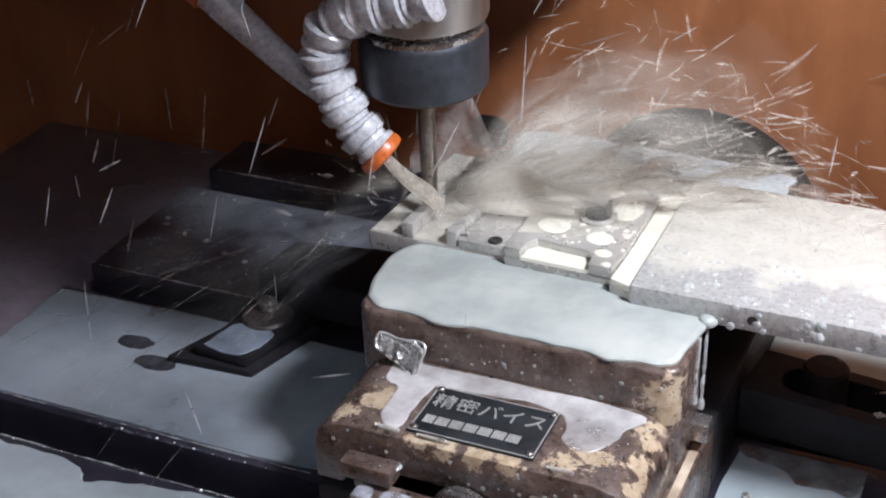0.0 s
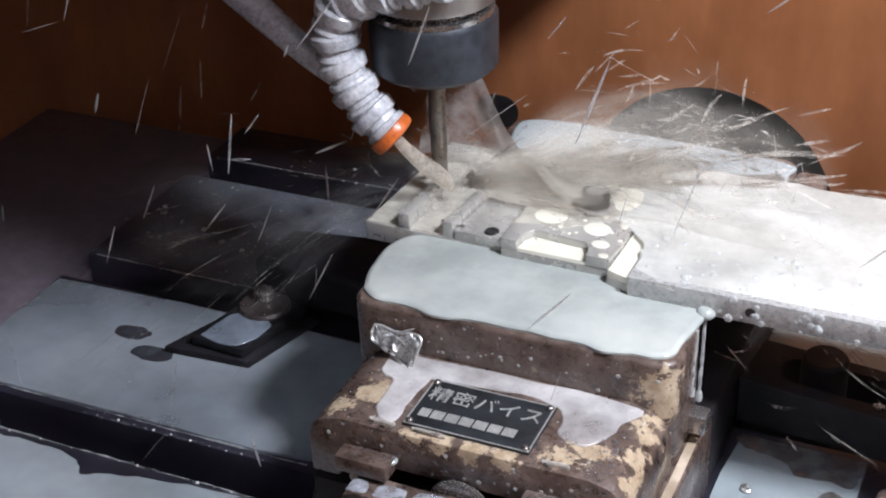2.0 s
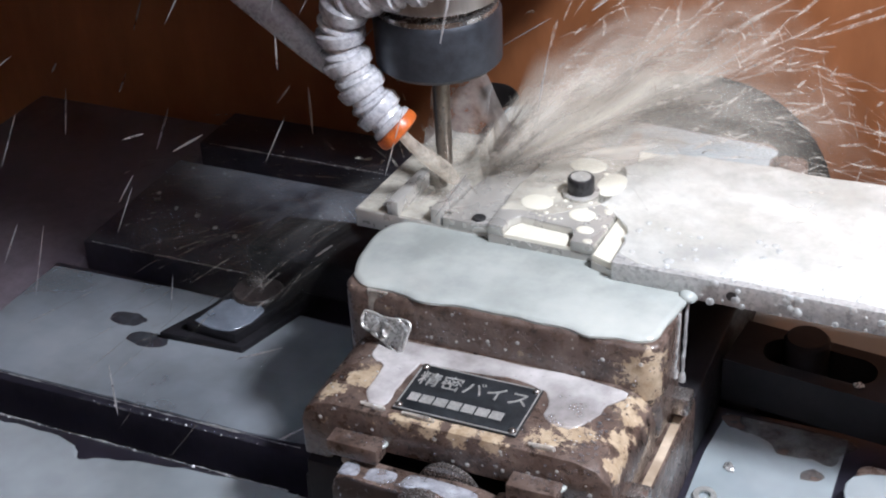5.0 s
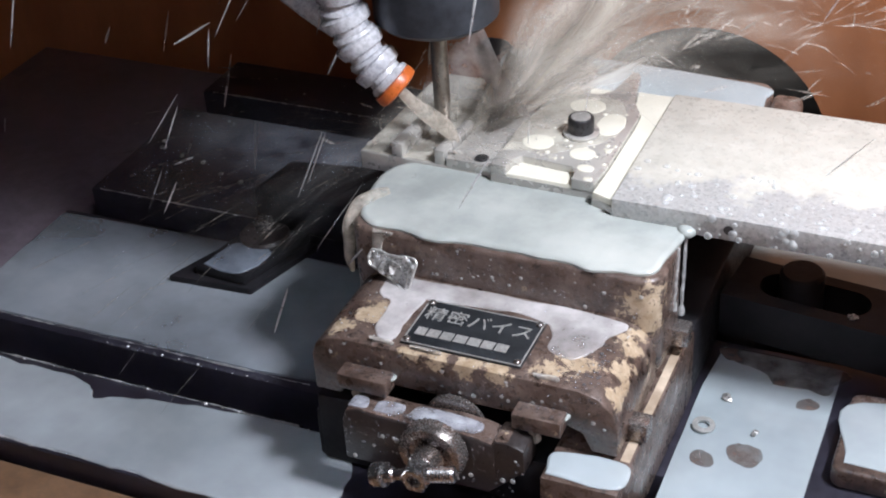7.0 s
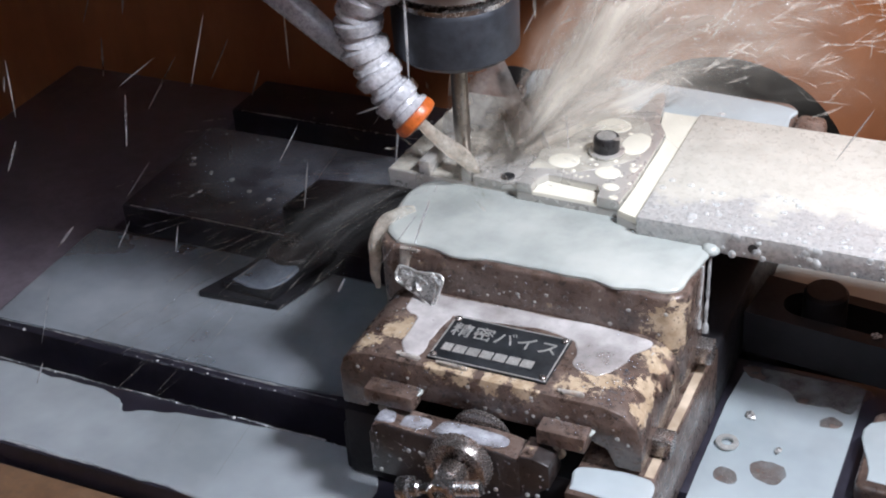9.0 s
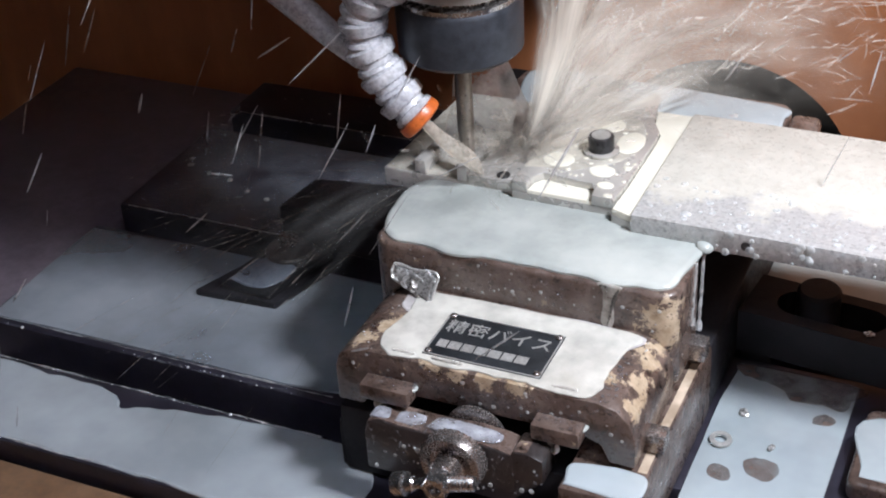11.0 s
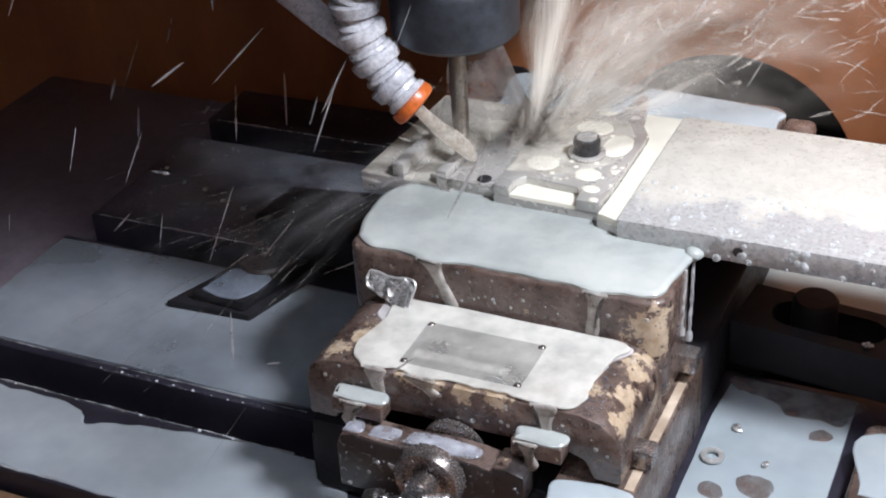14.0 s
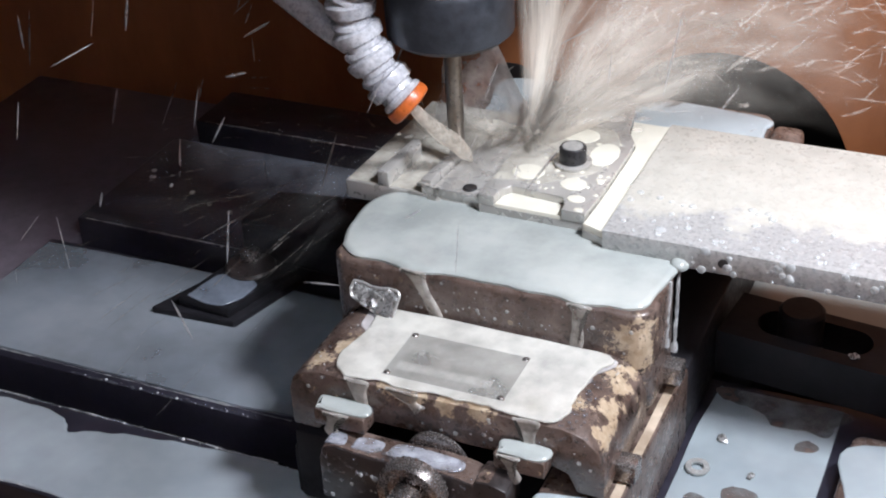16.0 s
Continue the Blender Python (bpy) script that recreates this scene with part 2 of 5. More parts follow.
CUT_ALU, nt, b = nodes_of("freshly_cut_aluminium")
nt.links.new(ramp(nt, noise_node(nt, 24, 3, 0.5), [(0.3, (0.42, 0.41, 0.385)), (0.7, (0.57, 0.56, 0.53))]), b.inputs["Base Color"])
b.inputs["Metallic"].default_value = 0.45
nt.links.new(ramp(nt, noise_node(nt, 90, 3), [(0.3, grey(0.2)), (0.7, grey(0.38))]), b.inputs["Roughness"])
b.inputs["Coat Weight"].default_value, b.inputs["Coat Roughness"].default_value = 0.4, 0.06
bump(nt, b, noise_node(nt, 150, 2, 0.5, (0.2, 1.0, 1.0)), 0.06, 0.0002)

# orange-brown painted guard, streaked and wet
GUARD, nt, b = nodes_of("orange_brown_guard_paint")
broad = noise_node(nt, 5.5, 5, 0.6)
streak = noise_node(nt, 26, 5, 0.65, (1.0, 1.0, 0.28))
c0 = ramp(nt, broad, [(0.3, (0.27, 0.094, 0.038)), (0.7, (0.46, 0.182, 0.076))])
c1 = ramp(nt, streak, [(0.35, grey(0.80)), (0.6, grey(1.0)), (0.78, (1.25, 1.3, 1.35))])
mul = nt.nodes.new("ShaderNodeMix")
mul.data_type, mul.blend_type = "RGBA", "MULTIPLY"
mul.inputs["Factor"].default_value = 1.0
nt.links.new(c0, mul.inputs[6])
nt.links.new(c1, mul.inputs[7])
nt.links.new(mul.outputs[2], b.inputs["Base Color"])
nt.links.new(ramp(nt, streak, [(0.3, grey(0.28)), (0.7, grey(0.5))]), b.inputs["Roughness"])
bump(nt, b, streak, 0.25, 0.001)


def veil(name, colour, lo, hi, scale, stretch=None):
    """Flying coolant, blurred by its speed: white water that scatters light both ways and lets part of it through."""
    m, nt, b = nodes_of(name)
    nt.nodes.remove(b)
    face, back, both, clear, mix = (nt.nodes.new("ShaderNode" + k) for k in ("BsdfDiffuse", "BsdfTranslucent", "AddShader", "BsdfTransparent", "MixShader"))
    face.inputs[0].default_value = (*[c * 0.5 for c in colour], 1)
    back.inputs[0].default_value = (*[c * 0.5 for c in colour], 1)
    nt.links.new(face.outputs[0], both.inputs[0])
    nt.links.new(back.outputs[0], both.inputs[1])
    nt.links.new(ramp(nt, noise_node(nt, scale, 4, 0.6, stretch), [(0.34, grey(lo)), (0.68, grey(hi))]), mix.inputs[0])
    nt.links.new(clear.outputs[0], mix.inputs[1])
    nt.links.new(both.outputs[0], mix.inputs[2])
    nt.links.new(mix.outputs[0], nt.nodes["Material Output"].inputs[0])
    return m


SPRAY = veil("flying_coolant", (0.90, 0.85, 0.77), 0.04, 0.42, 170)


def maths(nt, kind, a, b):
    n = nt.nodes.new("ShaderNodeMath")
    n.operation = kind
    for sock, v in zip(n.inputs, (a, b)):
        if isinstance(v, (int, float)):
            sock.default_value = v
        else:
            nt.links.new(v, sock)
    return n.outputs[0]


def fade(nt, value, lo, hi):
    n = nt.nodes.new("ShaderNodeMapRange")
    n.interpolation_type = "SMOOTHSTEP"
    n.inputs["From Min"].default_value, n.inputs["From Max"].default_value = lo, hi
    nt.links.new(value, n.inputs["Value"])
    return n.outputs[0]


def mist(name, colour, dense, across, along, lo, hi):
    """A thin cloud of fine drops: streaky along its flight, thinning out towards its rims."""
    m, nt, b = nodes_of(name)
    nt.nodes.remove(b)
    face, back, both, clear, mix = (nt.nodes.new("ShaderNode" + k) for k in ("BsdfDiffuse", "BsdfTranslucent", "AddShader", "BsdfTransparent", "MixShader"))
    for n in (face, back):
        n.inputs[0].default_value = (*[c * 0.5 for c in colour], 1)
    nt.links.new(face.outputs[0], both.inputs[0])
    nt.links.new(back.outputs[0], both.inputs[1])
    # fine drops scatter alike in all directions: shade them by one common slope, not by the sheet's
    slope = nt.nodes.new("ShaderNodeCombineXYZ")
    for i, k in enumerate((0.45, -0.40, 0.80)):
        slope.inputs[i].default_value = k
    for n in (face, back):
        nt.links.new(slope.outputs[0], n.inputs["Normal"])
    uv, flow, sep, scale, tex, big = (nt.nodes.new("ShaderNode" + k) for k in ("UVMap", "UVMap", "SeparateXYZ", "VectorMath", "TexNoise", "TexNoise"))
    uv.uv_map, flow.uv_map = "edge", "flow"
    nt.links.new(uv.outputs[0], sep.inputs[0])
    scale.operation = "MULTIPLY"
    scale.inputs[1].default_value = (across, along, 1)
    nt.links.new(flow.outputs[0], scale.inputs[0])
    nt.links.new(scale.outputs[0], tex.inputs["Vector"])
    tex.inputs["Scale"].default_value, tex.inputs["Detail"].default_value, tex.inputs["Roughness"].default_value = 1.0, 5, 0.55
    nt.links.new(flow.outputs[0], big.inputs["Vector"])
    big.inputs["Scale"].default_value, big.inputs["Detail"].default_value = 4.0, 3
    v = maths(nt, "ADD", sep.outputs["Y"], maths(nt, "MULTIPLY", maths(nt, "SUBTRACT", big.outputs["Fac"], 0.5), 0.5))
    a = maths(nt, "MULTIPLY", fade(nt, sep.outputs["X"], 0.0, 0.35), fade(nt, sep.outputs["X"], 1.0, 0.65))
    a = maths(nt, "MULTIPLY", a, maths(nt, "MULTIPLY", fade(nt, sep.outputs["Y"], 0.0, 0.25), fade(nt, v, 1.0, 0.15)))
    a = maths(nt, "MULTIPLY", a, fade(nt, tex.outputs["Fac"], lo, hi))
    nt.links.new(maths(nt, "MULTIPLY", a, dense), mix.inputs[0])
    nt.links.new(clear.outputs[0], mix.inputs[1])
    nt.links.new(both.outputs[0], mix.inputs[2])
    nt.links.new(mix.outputs[0], nt.nodes["Material Output"].inputs[0])
    return m


MIST = mist("coolant_mist", (0.97, 0.91, 0.81), 0.74, 4.2, 2.4, 0.26, 0.84)
PLUME = mist("rising_coolant_plume", (0.95, 0.89, 0.78), 1.0, 3.2, 1.3, 0.20, 0.70)
SPLASH = mist("cream_coolant_splash", (0.97, 0.91, 0.79), 1.0, 3.5, 2.2, 0.05, 0.55)
CROWN = mist("coolant_crown", (0.96, 0.90, 0.78), 0.40, 3.0, 2.0, 0.18, 0.75)
BACK_MIST = mist("thrown_back_coolant", (0.70, 0.70, 0.70), 0.13, 9.0, 1.5, 0.36, 0.80)
JET = veil("coolant_jet", (0.88, 0.82, 0.72), 0.25, 0.70, 120)
DROP = veil("clinging_drop", (0.80, 0.82, 0.82), 0.35, 0.80, 200)
# pale drop colour that paints the glints of the wet slot edges
GLINT, nt, b = nodes_of("painted_glint_drop")
b.inputs["Base Color"].default_value = (0.78, 0.80, 0.82, 1)
b.inputs["Roughness"].default_value = 0.05
b.inputs["Alpha"].default_value = 0.75
WATER, nt, b = nodes_of("clear_water")
b.inputs["Base Color"].default_value = (0.22, 0.23, 0.26, 1)
b.inputs["Roughness"].default_value = 0.04
b.inputs["Alpha"].default_value = 0.22
SLOP = veil("slopping_coolant", (0.84, 0.82, 0.75), 0.22, 0.88, 95)
SHEET = veil("thin_water_sheet", (0.80, 0.82, 0.83), 0.12, 0.70, 55)
STREAK = veil("flying_drop", (0.82, 0.83, 0.85), 0.20, 0.60, 90)


# ---- mesh helpers ----
def box(bm, x0, x1, y0, y1, z0, z1, r=0.0, seg=2):
    vs = [bm.verts.new(p) for p in ((x0, y0, z0), (x1, y0, z0), (x1, y1, z0), (x0, y1, z0), (x0, y0, z1), (x1, y0, z1), (x1, y1, z1), (x0, y1, z1))]
    fs = [bm.faces.new([vs[i] for i in f]) for f in ((3, 2, 1, 0), (4, 5, 6, 7), (0, 1, 5, 4), (1, 2, 6, 5), (2, 3, 7, 6), (3, 0, 4, 7))]
    if r:
        es = list({e for f in fs for e in f.edges})
        bmesh.ops.bevel(bm, geom=es, offset=r, segments=seg, profile=0.5, affect="EDGES")
    return bm


def prism(bm, outline, lo, hi, axis="z", r=0.0, seg=2):
    """An outline of two coordinates, raised between lo and hi along the third."""
    def at(u, v, w):
        return {"z": (u, v, w), "y": (u, w, v), "x": (w, u, v)}[axis]
    a = [bm.verts.new(at(u, v, lo)) for u, v in outline]
    c = [bm.verts.new(at(u, v, hi)) for u, v in outline]
    n = len(a)
    fs = [bm.faces.new(a), bm.faces.new(c[::-1])] + [bm.faces.new((a[i], c[i], c[(i + 1) % n], a[(i + 1) % n])) for i in range(n)]
    bmesh.ops.recalc_face_normals(bm, faces=fs)
    if r:
        es = list({e for f in fs for e in f.edges if e.calc_face_angle(0) > 0.5})
        bmesh.ops.bevel(bm, geom=es, offset=r, segments=seg, profile=0.5, affect="EDGES")
    return bm


def rounded(x0, x1, y0, y1, r, n=5):
    out = []
    for cx, cy, a0 in ((x1 - r, y1 - r, 0), (x0 + r, y1 - r, 90), (x0 + r, y0 + r, 180), (x1 - r, y0 + r, 270)):
        for i in range(n + 1):
            a = radians(a0 + 90 * i / n)
            out.append((cx + r * math.cos(a), cy + r * math.sin(a)))
    return out


def lathe(bm, profile, seg=40, centre=(0, 0, 0), axis="z", cap=True):
    """Turns (radius, height) pairs round an axis."""
    rings = []
    for rad, h in profile:
        ring = []
        for i in range(seg):
            a = 2 * math.pi * i / seg
            p = {"z": (rad * math.cos(a), rad * math.sin(a), h), "y": (rad * math.cos(a), h, rad * math.sin(a)), "x": (h, rad * math.cos(a), rad * math.sin(a))}[axis]
            ring.append(bm.verts.new(Vector(p) + Vector(centre)))
        rings.append(ring)
    fs = []
    for r0, r1 in zip(rings, rings[1:]):
        fs += [bm.faces.new((r0[i], r0[(i + 1) % seg], r1[(i + 1) % seg], r1[i])) for i in range(seg)]
    if cap:
        fs += [bm.faces.new(rings[0][::-1]), bm.faces.new(rings[-1])]
    bmesh.ops.recalc_face_normals(bm, faces=fs)
    return bm


def smooth_line(points, n=8):
    pts = [Vector(p) for p in points]
    pts = [2 * pts[0] - pts[1], *pts, 2 * pts[-1] - pts[-2]]
    out = []
    for a, b, c, d in zip(pts, pts[1:], pts[2:], pts[3:]):
        for i in range(n):
            t = i / n
            out.append(0.5 * (2 * b + (c - a) * t + (2 * a - 5 * b + 4 * c - d) * t * t + (3 * b - a - 3 * c + d) * t ** 3))
    return out + [pts[-2]]


def tube(bm, line, radii, seg=10, cap=True):
    """A round tube along a line of points, one radius for each."""
    rings, up = [], Vector((0.3, 0.2, 0.93))
    for i, p in enumerate(line):
        d = (line[min(i + 1, len(line) - 1)] - line[max(i - 1, 0)]).normalized()
        u = (up - d * up.dot(d)).normalized()
        w = d.cross(u)
        rings.append([bm.verts.new(p + radii[i] * (math.cos(a) * u + math.sin(a) * w)) for a in (2 * math.pi * k / seg for k in range(seg))])
    for r0, r1 in zip(rings, rings[1:]):
        for k in range(seg):
            bm.faces.new((r0[k], r0[(k + 1) % seg], r1[(k + 1) % seg], r1[k]))
    if cap:
        bm.faces.new(rings[0][::-1])
        bm.faces.new(rings[-1])
    return bm


def finish(ob, material, shade=True):
    ob.data.materials.append(material)
    if shade:
        for p in ob.data.polygons:
            p.use_smooth = True
        ob.data.set_sharp_from_angle(angle=radians(38))
    return ob


def mesh_ob(name, bm, material, shade=True):
    me = bpy.data.meshes.new(name)
    bm.normal_update()
    bm.to_mesh(me)
    bm.free()
    return finish(new(name, me), material, shade)


def part(name, bm, material, parent, label=""):
    ob = mesh_ob(name, bm, material)
    ob.parent = parent
    return tagged(ob, label)


def thing(name, label, category, group="", kind=""):
    return tagged(new(name), label, category, group, kind)


def puddle(bm, outline, z, h, seed, wob=0.0015, n=7, sharp=False):
    """Liquid lying on a level surface: a wavy outline with a rounded rim."""
    rng = random.Random(seed)
    line = smooth_line([(x, y, 0) for x, y in (*outline, outline[0])], n)[:-1]
    if sharp:
        line = [Vector((*a, 0)).lerp(Vector((*c, 0)), k / 5) for a, c in zip(outline, (*outline[1:], outline[0])) for k in range(5)]
    line = [p + wob * (noise.noise_vector(p * 70 + Vector((seed, 0, 0))) + 0.6 * noise.noise_vector(p * 210 + Vector((0, seed, 0)))) for p in line]
    m = len(line)
    area = sum(line[i].x * line[(i + 1) % m].y - line[(i + 1) % m].x * line[i].y for i in range(m))
    sgn = 1 if area > 0 else -1
    inward = []
    for i in range(m):
        d = (line[(i + 1) % m] - line[i - 1])
        d.z = 0
        d.normalize()
        inward.append(Vector((-d.y, d.x, 0)) * sgn)
    rings = []
    for ins, up in (((0.0, 0.0), (0.0, 0.8), (0.10, 1.0)) if sharp else ((0.0, 0.0), (0.0, 0.45), (0.35, 0.85), (1.1, 1.0))):
        rings.append([bm.verts.new((p.x + q.x * ins * h, p.y + q.y * ins * h, z + up * h)) for p, q in zip(line, inward)])
    for r0, r1 in zip(rings, rings[1:]):
        for i in range(m):
            bm.faces.new((r0[i], r0[(i + 1) % m], r1[(i + 1) % m], r1[i]))
    bm.faces.new(rings[-1])
    bmesh.ops.recalc_face_normals(bm, faces=bm.faces[:])
    return bm


def drop(bm, p, normal, rad, flat=0.5):
    """A bead of liquid sitting on a surface."""
    rot = Vector(normal).to_track_quat("Z", "Y").to_matrix().to_4x4()
    m = Matrix.Translation(p) @ rot @ Matrix.Diagonal((rad, rad, rad * flat, 1))
    bmesh.ops.create_icosphere(bm, subdivisions=2, radius=1.0, matrix=m)


def streak(bm, p, d, length, width, bend=0.0, seg=5):
    """A drop drawn out by its flight."""
    d = Vector(d).normalized()
    line = [Vector(p) + d * (length * t) + Vector((0, 0, -bend * t * t)) for t in (0, 0.2, 0.45, 0.7, 0.88, 1.0)]
    tube(bm, line, [width * k for k in (0.25, 0.8, 1.0, 0.9, 0.6, 0.15)], seg)


# ---- the machine table ----
SLOTS = ((-0.039, -0.0128), (0.1005, 0.1265), (0.2415, 0.2675))
table = thing("machine_table", "dark wet steel machine table with T-slots", "machine table", kind="structure")


def table_strips():
    runs = [(-0.100, SLOTS[0][0]), (SLOTS[0][1], SLOTS[1][0]), (SLOTS[1][1], SLOTS[2][0]), (SLOTS[2][1], 0.318)]
    for y0, y1 in runs:
        bm = bmesh.new()
        box(bm, -0.342, 0.60, y0, y1, -0.030, 0.0, 0.0016)
        part("table_strip", bm, IRON, table)
    bm = bmesh.new()
    box(bm, -0.343, 0.601, -0.096, 0.314, -0.085, -0.034)
    part("table_bed", bm, IRON, table)
    bm = bmesh.new()
    box(bm, -0.520, -0.3425, -0.110, 0.318, -0.085, -0.012, 0.003)
    part("end_trough", bm, TROUGH, table, "dull purple-grey wet trough at the table end")


table_strips()

# tray below the table, closing the place downwards
bm = bmesh.new()
box(bm, -1.2, 1.2, -1.0, 0.62, -0.16, -0.135)
tagged(mesh_ob("floor", bm, TRAY), "rusty brown chip tray under the table", "tray", kind="structure")
bm = bmesh.new()
box(bm, -0.60, 0.62, -0.150, -0.1025, -0.12, -0.010, 0.004)
tagged(mesh_ob("trim", bm, TRAY), "brown painted gutter along the table front", "gutter", kind="structure")

# ---- splash guard with its round opening; it stands still with the spindle while the table travels ----
guard = thing("wall_guard", "orange-brown painted sheet metal guard with a round opening", "guard", kind="structure")
HOLE = (0.070, -0.030, 0.086)


def guard_sheet():
    cx, cz, r = HOLE
    bm = bmesh.new()
    n = 64
    y0, y1 = 0.275, 0.279
    ring = [(cx + r * math.cos(2 * math.pi * i / n), cz + r * math.sin(2 * math.pi * i / n)) for i in range(n)]
    far = []
    for u, w in ring:
        d = Vector((u - cx, w - cz))
        k = min(*( (0.74 / abs(d.x)) if abs(d.x) > 1e-9 else 1e9, ((0.75 if d.y > 0 else 0.10) / abs(d.y)) if abs(d.y) > 1e-9 else 1e9))
        far.append((cx + d.x * k, cz + d.y * k))
    rows = [[bm.verts.new((u, y, w)) for u, w in pts] for pts, y in ((far, y0), (ring, y0), (ring, y1), (far, y1))]
    for a, c in zip(rows, rows[1:]):
        for i in range(n):
            bm.faces.new((a[i], a[(i + 1) % n], c[(i + 1) % n], c[i]))
    bmesh.ops.recalc_face_normals(bm, faces=bm.faces[:])
    part("guard_sheet", bm, GUARD, guard)
    # closed duct, its inner shade given by the near-black colour
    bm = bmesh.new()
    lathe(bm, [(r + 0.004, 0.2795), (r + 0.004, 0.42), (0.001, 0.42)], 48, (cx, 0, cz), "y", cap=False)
    part("duct", bm, DARK_VOID, guard, "hollow behind the opening, coloured dark for its shade")
    # small second opening: its shade is a dark oblong sheet on the guard
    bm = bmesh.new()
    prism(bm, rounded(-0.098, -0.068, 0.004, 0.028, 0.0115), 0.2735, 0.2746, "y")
    part("slot_cover", bm, DARK_VOID, guard, "small oblong opening, its shade drawn as a dark sheet")
    for x in (-0.60, -0.22, 0.30, 0.62):
        for z in (0.16, 0.42):
            bm = bmesh.new()
            lathe(bm, [(0.005, 0.2755), (0.005, 0.2728), (0.0035, 0.2712), (0.0005, 0.2708)], 14, (x, 0, z), "y")
            part("rivet", bm, GUARD, guard)


guard_sheet()

# unseen side walls, added to block sky light from either side
for name, x0, x1 in (("wall_left", -0.80, -0.78), ("wall_right", 0.88, 0.90)):
    bm = bmesh.new()
    box(bm, x0, x1, -0.969, 0.549, -0.134, 1.14)
    tagged(mesh_ob(name, bm, DARK_VOID if x0 < 0 else GUARD), "unseen dark side wall added to keep sky light off the left" if x0 < 0 else "unseen orange-brown side wall added to block sky light", "wall", kind="structure")

# unseen wall behind the camera, added to cut sky light from the front
bm = bmesh.new()
box(bm, -0.80, 0.90, -0.99, -0.97, -0.134, 1.14)
tagged(mesh_ob("wall_front", bm, TRAY), "unseen brown front wall added to block sky light", "wall", kind="structure")

# unseen roof added to shape the sky light: open only at front right
bm = bmesh.new()
box(bm, -0.779, 0.879, -0.56, 0.549, 0.845, 0.865)
box(bm, -0.779, -0.18, -0.969, -0.561, 0.845, 0.865)
tagged(mesh_ob("ceiling", bm, DARK_VOID), "unseen dark roof added to let sky light in only at the front right", "ceiling", kind="structure")

# unseen back wall, added to close the gap where light leaked in
bm = bmesh.new()
box(bm, -0.80, 0.90, 0.55, 0.57, -0.134, 1.14)
tagged(mesh_ob("wall_back", bm, DARK_VOID), "unseen dark back wall added to stop light leaking in", "wall", kind="structure")

# ---- the vise ----
vise = thing("machine_vise", "dark brown machine vise with worn beige paint and a nameplate", "vise")


def build_vise():
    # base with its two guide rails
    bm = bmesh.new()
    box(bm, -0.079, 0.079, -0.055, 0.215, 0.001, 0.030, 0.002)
    part("base", bm, BLACK_IRON_SHADE, vise)
    for s in (-1, 1):
        bm = bmesh.new()
        if s > 0:
            box(bm, 0.045, 0.081, -0.078, 0.0480, 0.0015, 0.044, 0.002)
        else:
            box(bm, -0.076, -0.045, -0.057, 0.0480, 0.0015, 0.042, 0.002)
        # left rail in black: the shade it lies in is put into its colour
        part("guide_rail", bm, PAINT if s > 0 else BLACK_IRON_SHADE, vise)
        # rear rail split off in black, painting the bar's shadow on it
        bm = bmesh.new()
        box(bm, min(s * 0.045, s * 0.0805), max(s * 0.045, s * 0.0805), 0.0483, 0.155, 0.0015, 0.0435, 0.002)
        part("guide_rail", bm, BLACK_IRON_SHADE, vise)
    # front jaw: hood with a nameplate ledge and an arched end
    bm = bmesh.new()
    arch = [(-0.0755, 0.046), (-0.0755, 0.066), (-0.073, 0.073), (-0.067, 0.0775), (-0.060, 0.079), (0.056, 0.079), (0.0655, 0.0765), (0.0720, 0.070), (0.0745, 0.061), (0.0745, 0.046),
            (0.062, 0.046), (0.058, 0.055), (0.050, 0.058), (-0.050, 0.058), (-0.058, 0.055), (-0.062, 0.046)]
    prism(bm, arch, -0.057, 0.002, "y", 0.0013, 2)
    part("ledge", bm, PAINT, vise)
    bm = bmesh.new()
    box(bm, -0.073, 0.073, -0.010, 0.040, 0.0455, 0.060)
    part("slide", bm, BLACK_IRON_SHADE, vise)
    bm = bmesh.new()
    prism(bm, rounded(-0.0815, 0.0755, 0.0, 0.0425, 0.009), 0.048, 0.1020, "z", 0.0028, 3)
    part("moving_jaw", bm, PAINT, vise)
    # fixed jaw behind the work
    bm = bmesh.new()
    prism(bm, rounded(-0.080, 0.082, 0.1550, 0.206, 0.009), 0.0305, 0.1015, "z", 0.0025, 3)
    part("fixed_jaw", bm, PAINT, vise)
    bm = bmesh.new()
    box(bm, 0.0823, 0.0990, 0.166, 0.1985, 0.074, 0.1005, 0.004, 3)
    part("jaw_lug", bm, PAINT, vise, "worn beige lug at the jaw end")
    # thrust bracket with collar and screw
    prof = [(-0.0520, 0.0470), (-0.0500, 0.0535), (-0.044, 0.0560), (-0.034, 0.0550), (-0.020, 0.0545), (0.004, 0.0560), (0.016, 0.0550), (0.0225, 0.0535), (0.0240, 0.0560), (0.0300, 0.0566), (0.0375, 0.0545)]
    bm = bmesh.new()
    prism(bm, [(-0.0520, 0.0250), *prof, (0.0375, 0.0420), (0.0200, 0.0250)], -0.0760, -0.0612, "y", 0.0010)
    part("thrust_bracket", bm, BRACKET, vise)
    # thin plate in lighter brown: light from above put into the bracket's top
    bm = bmesh.new()
    top = [(x + 0.0004 * (1 if x < 0 else -1), z + 0.0003) for x, z in prof[1:]]
    prism(bm, top + [(x, z - 0.0008) for x, z in top[::-1]], -0.0754, -0.0616, "y")
    part("bracket_top", bm, PAINT, vise, "bracket top in lighter worn brown, for the light from above")
    bm = bmesh.new()
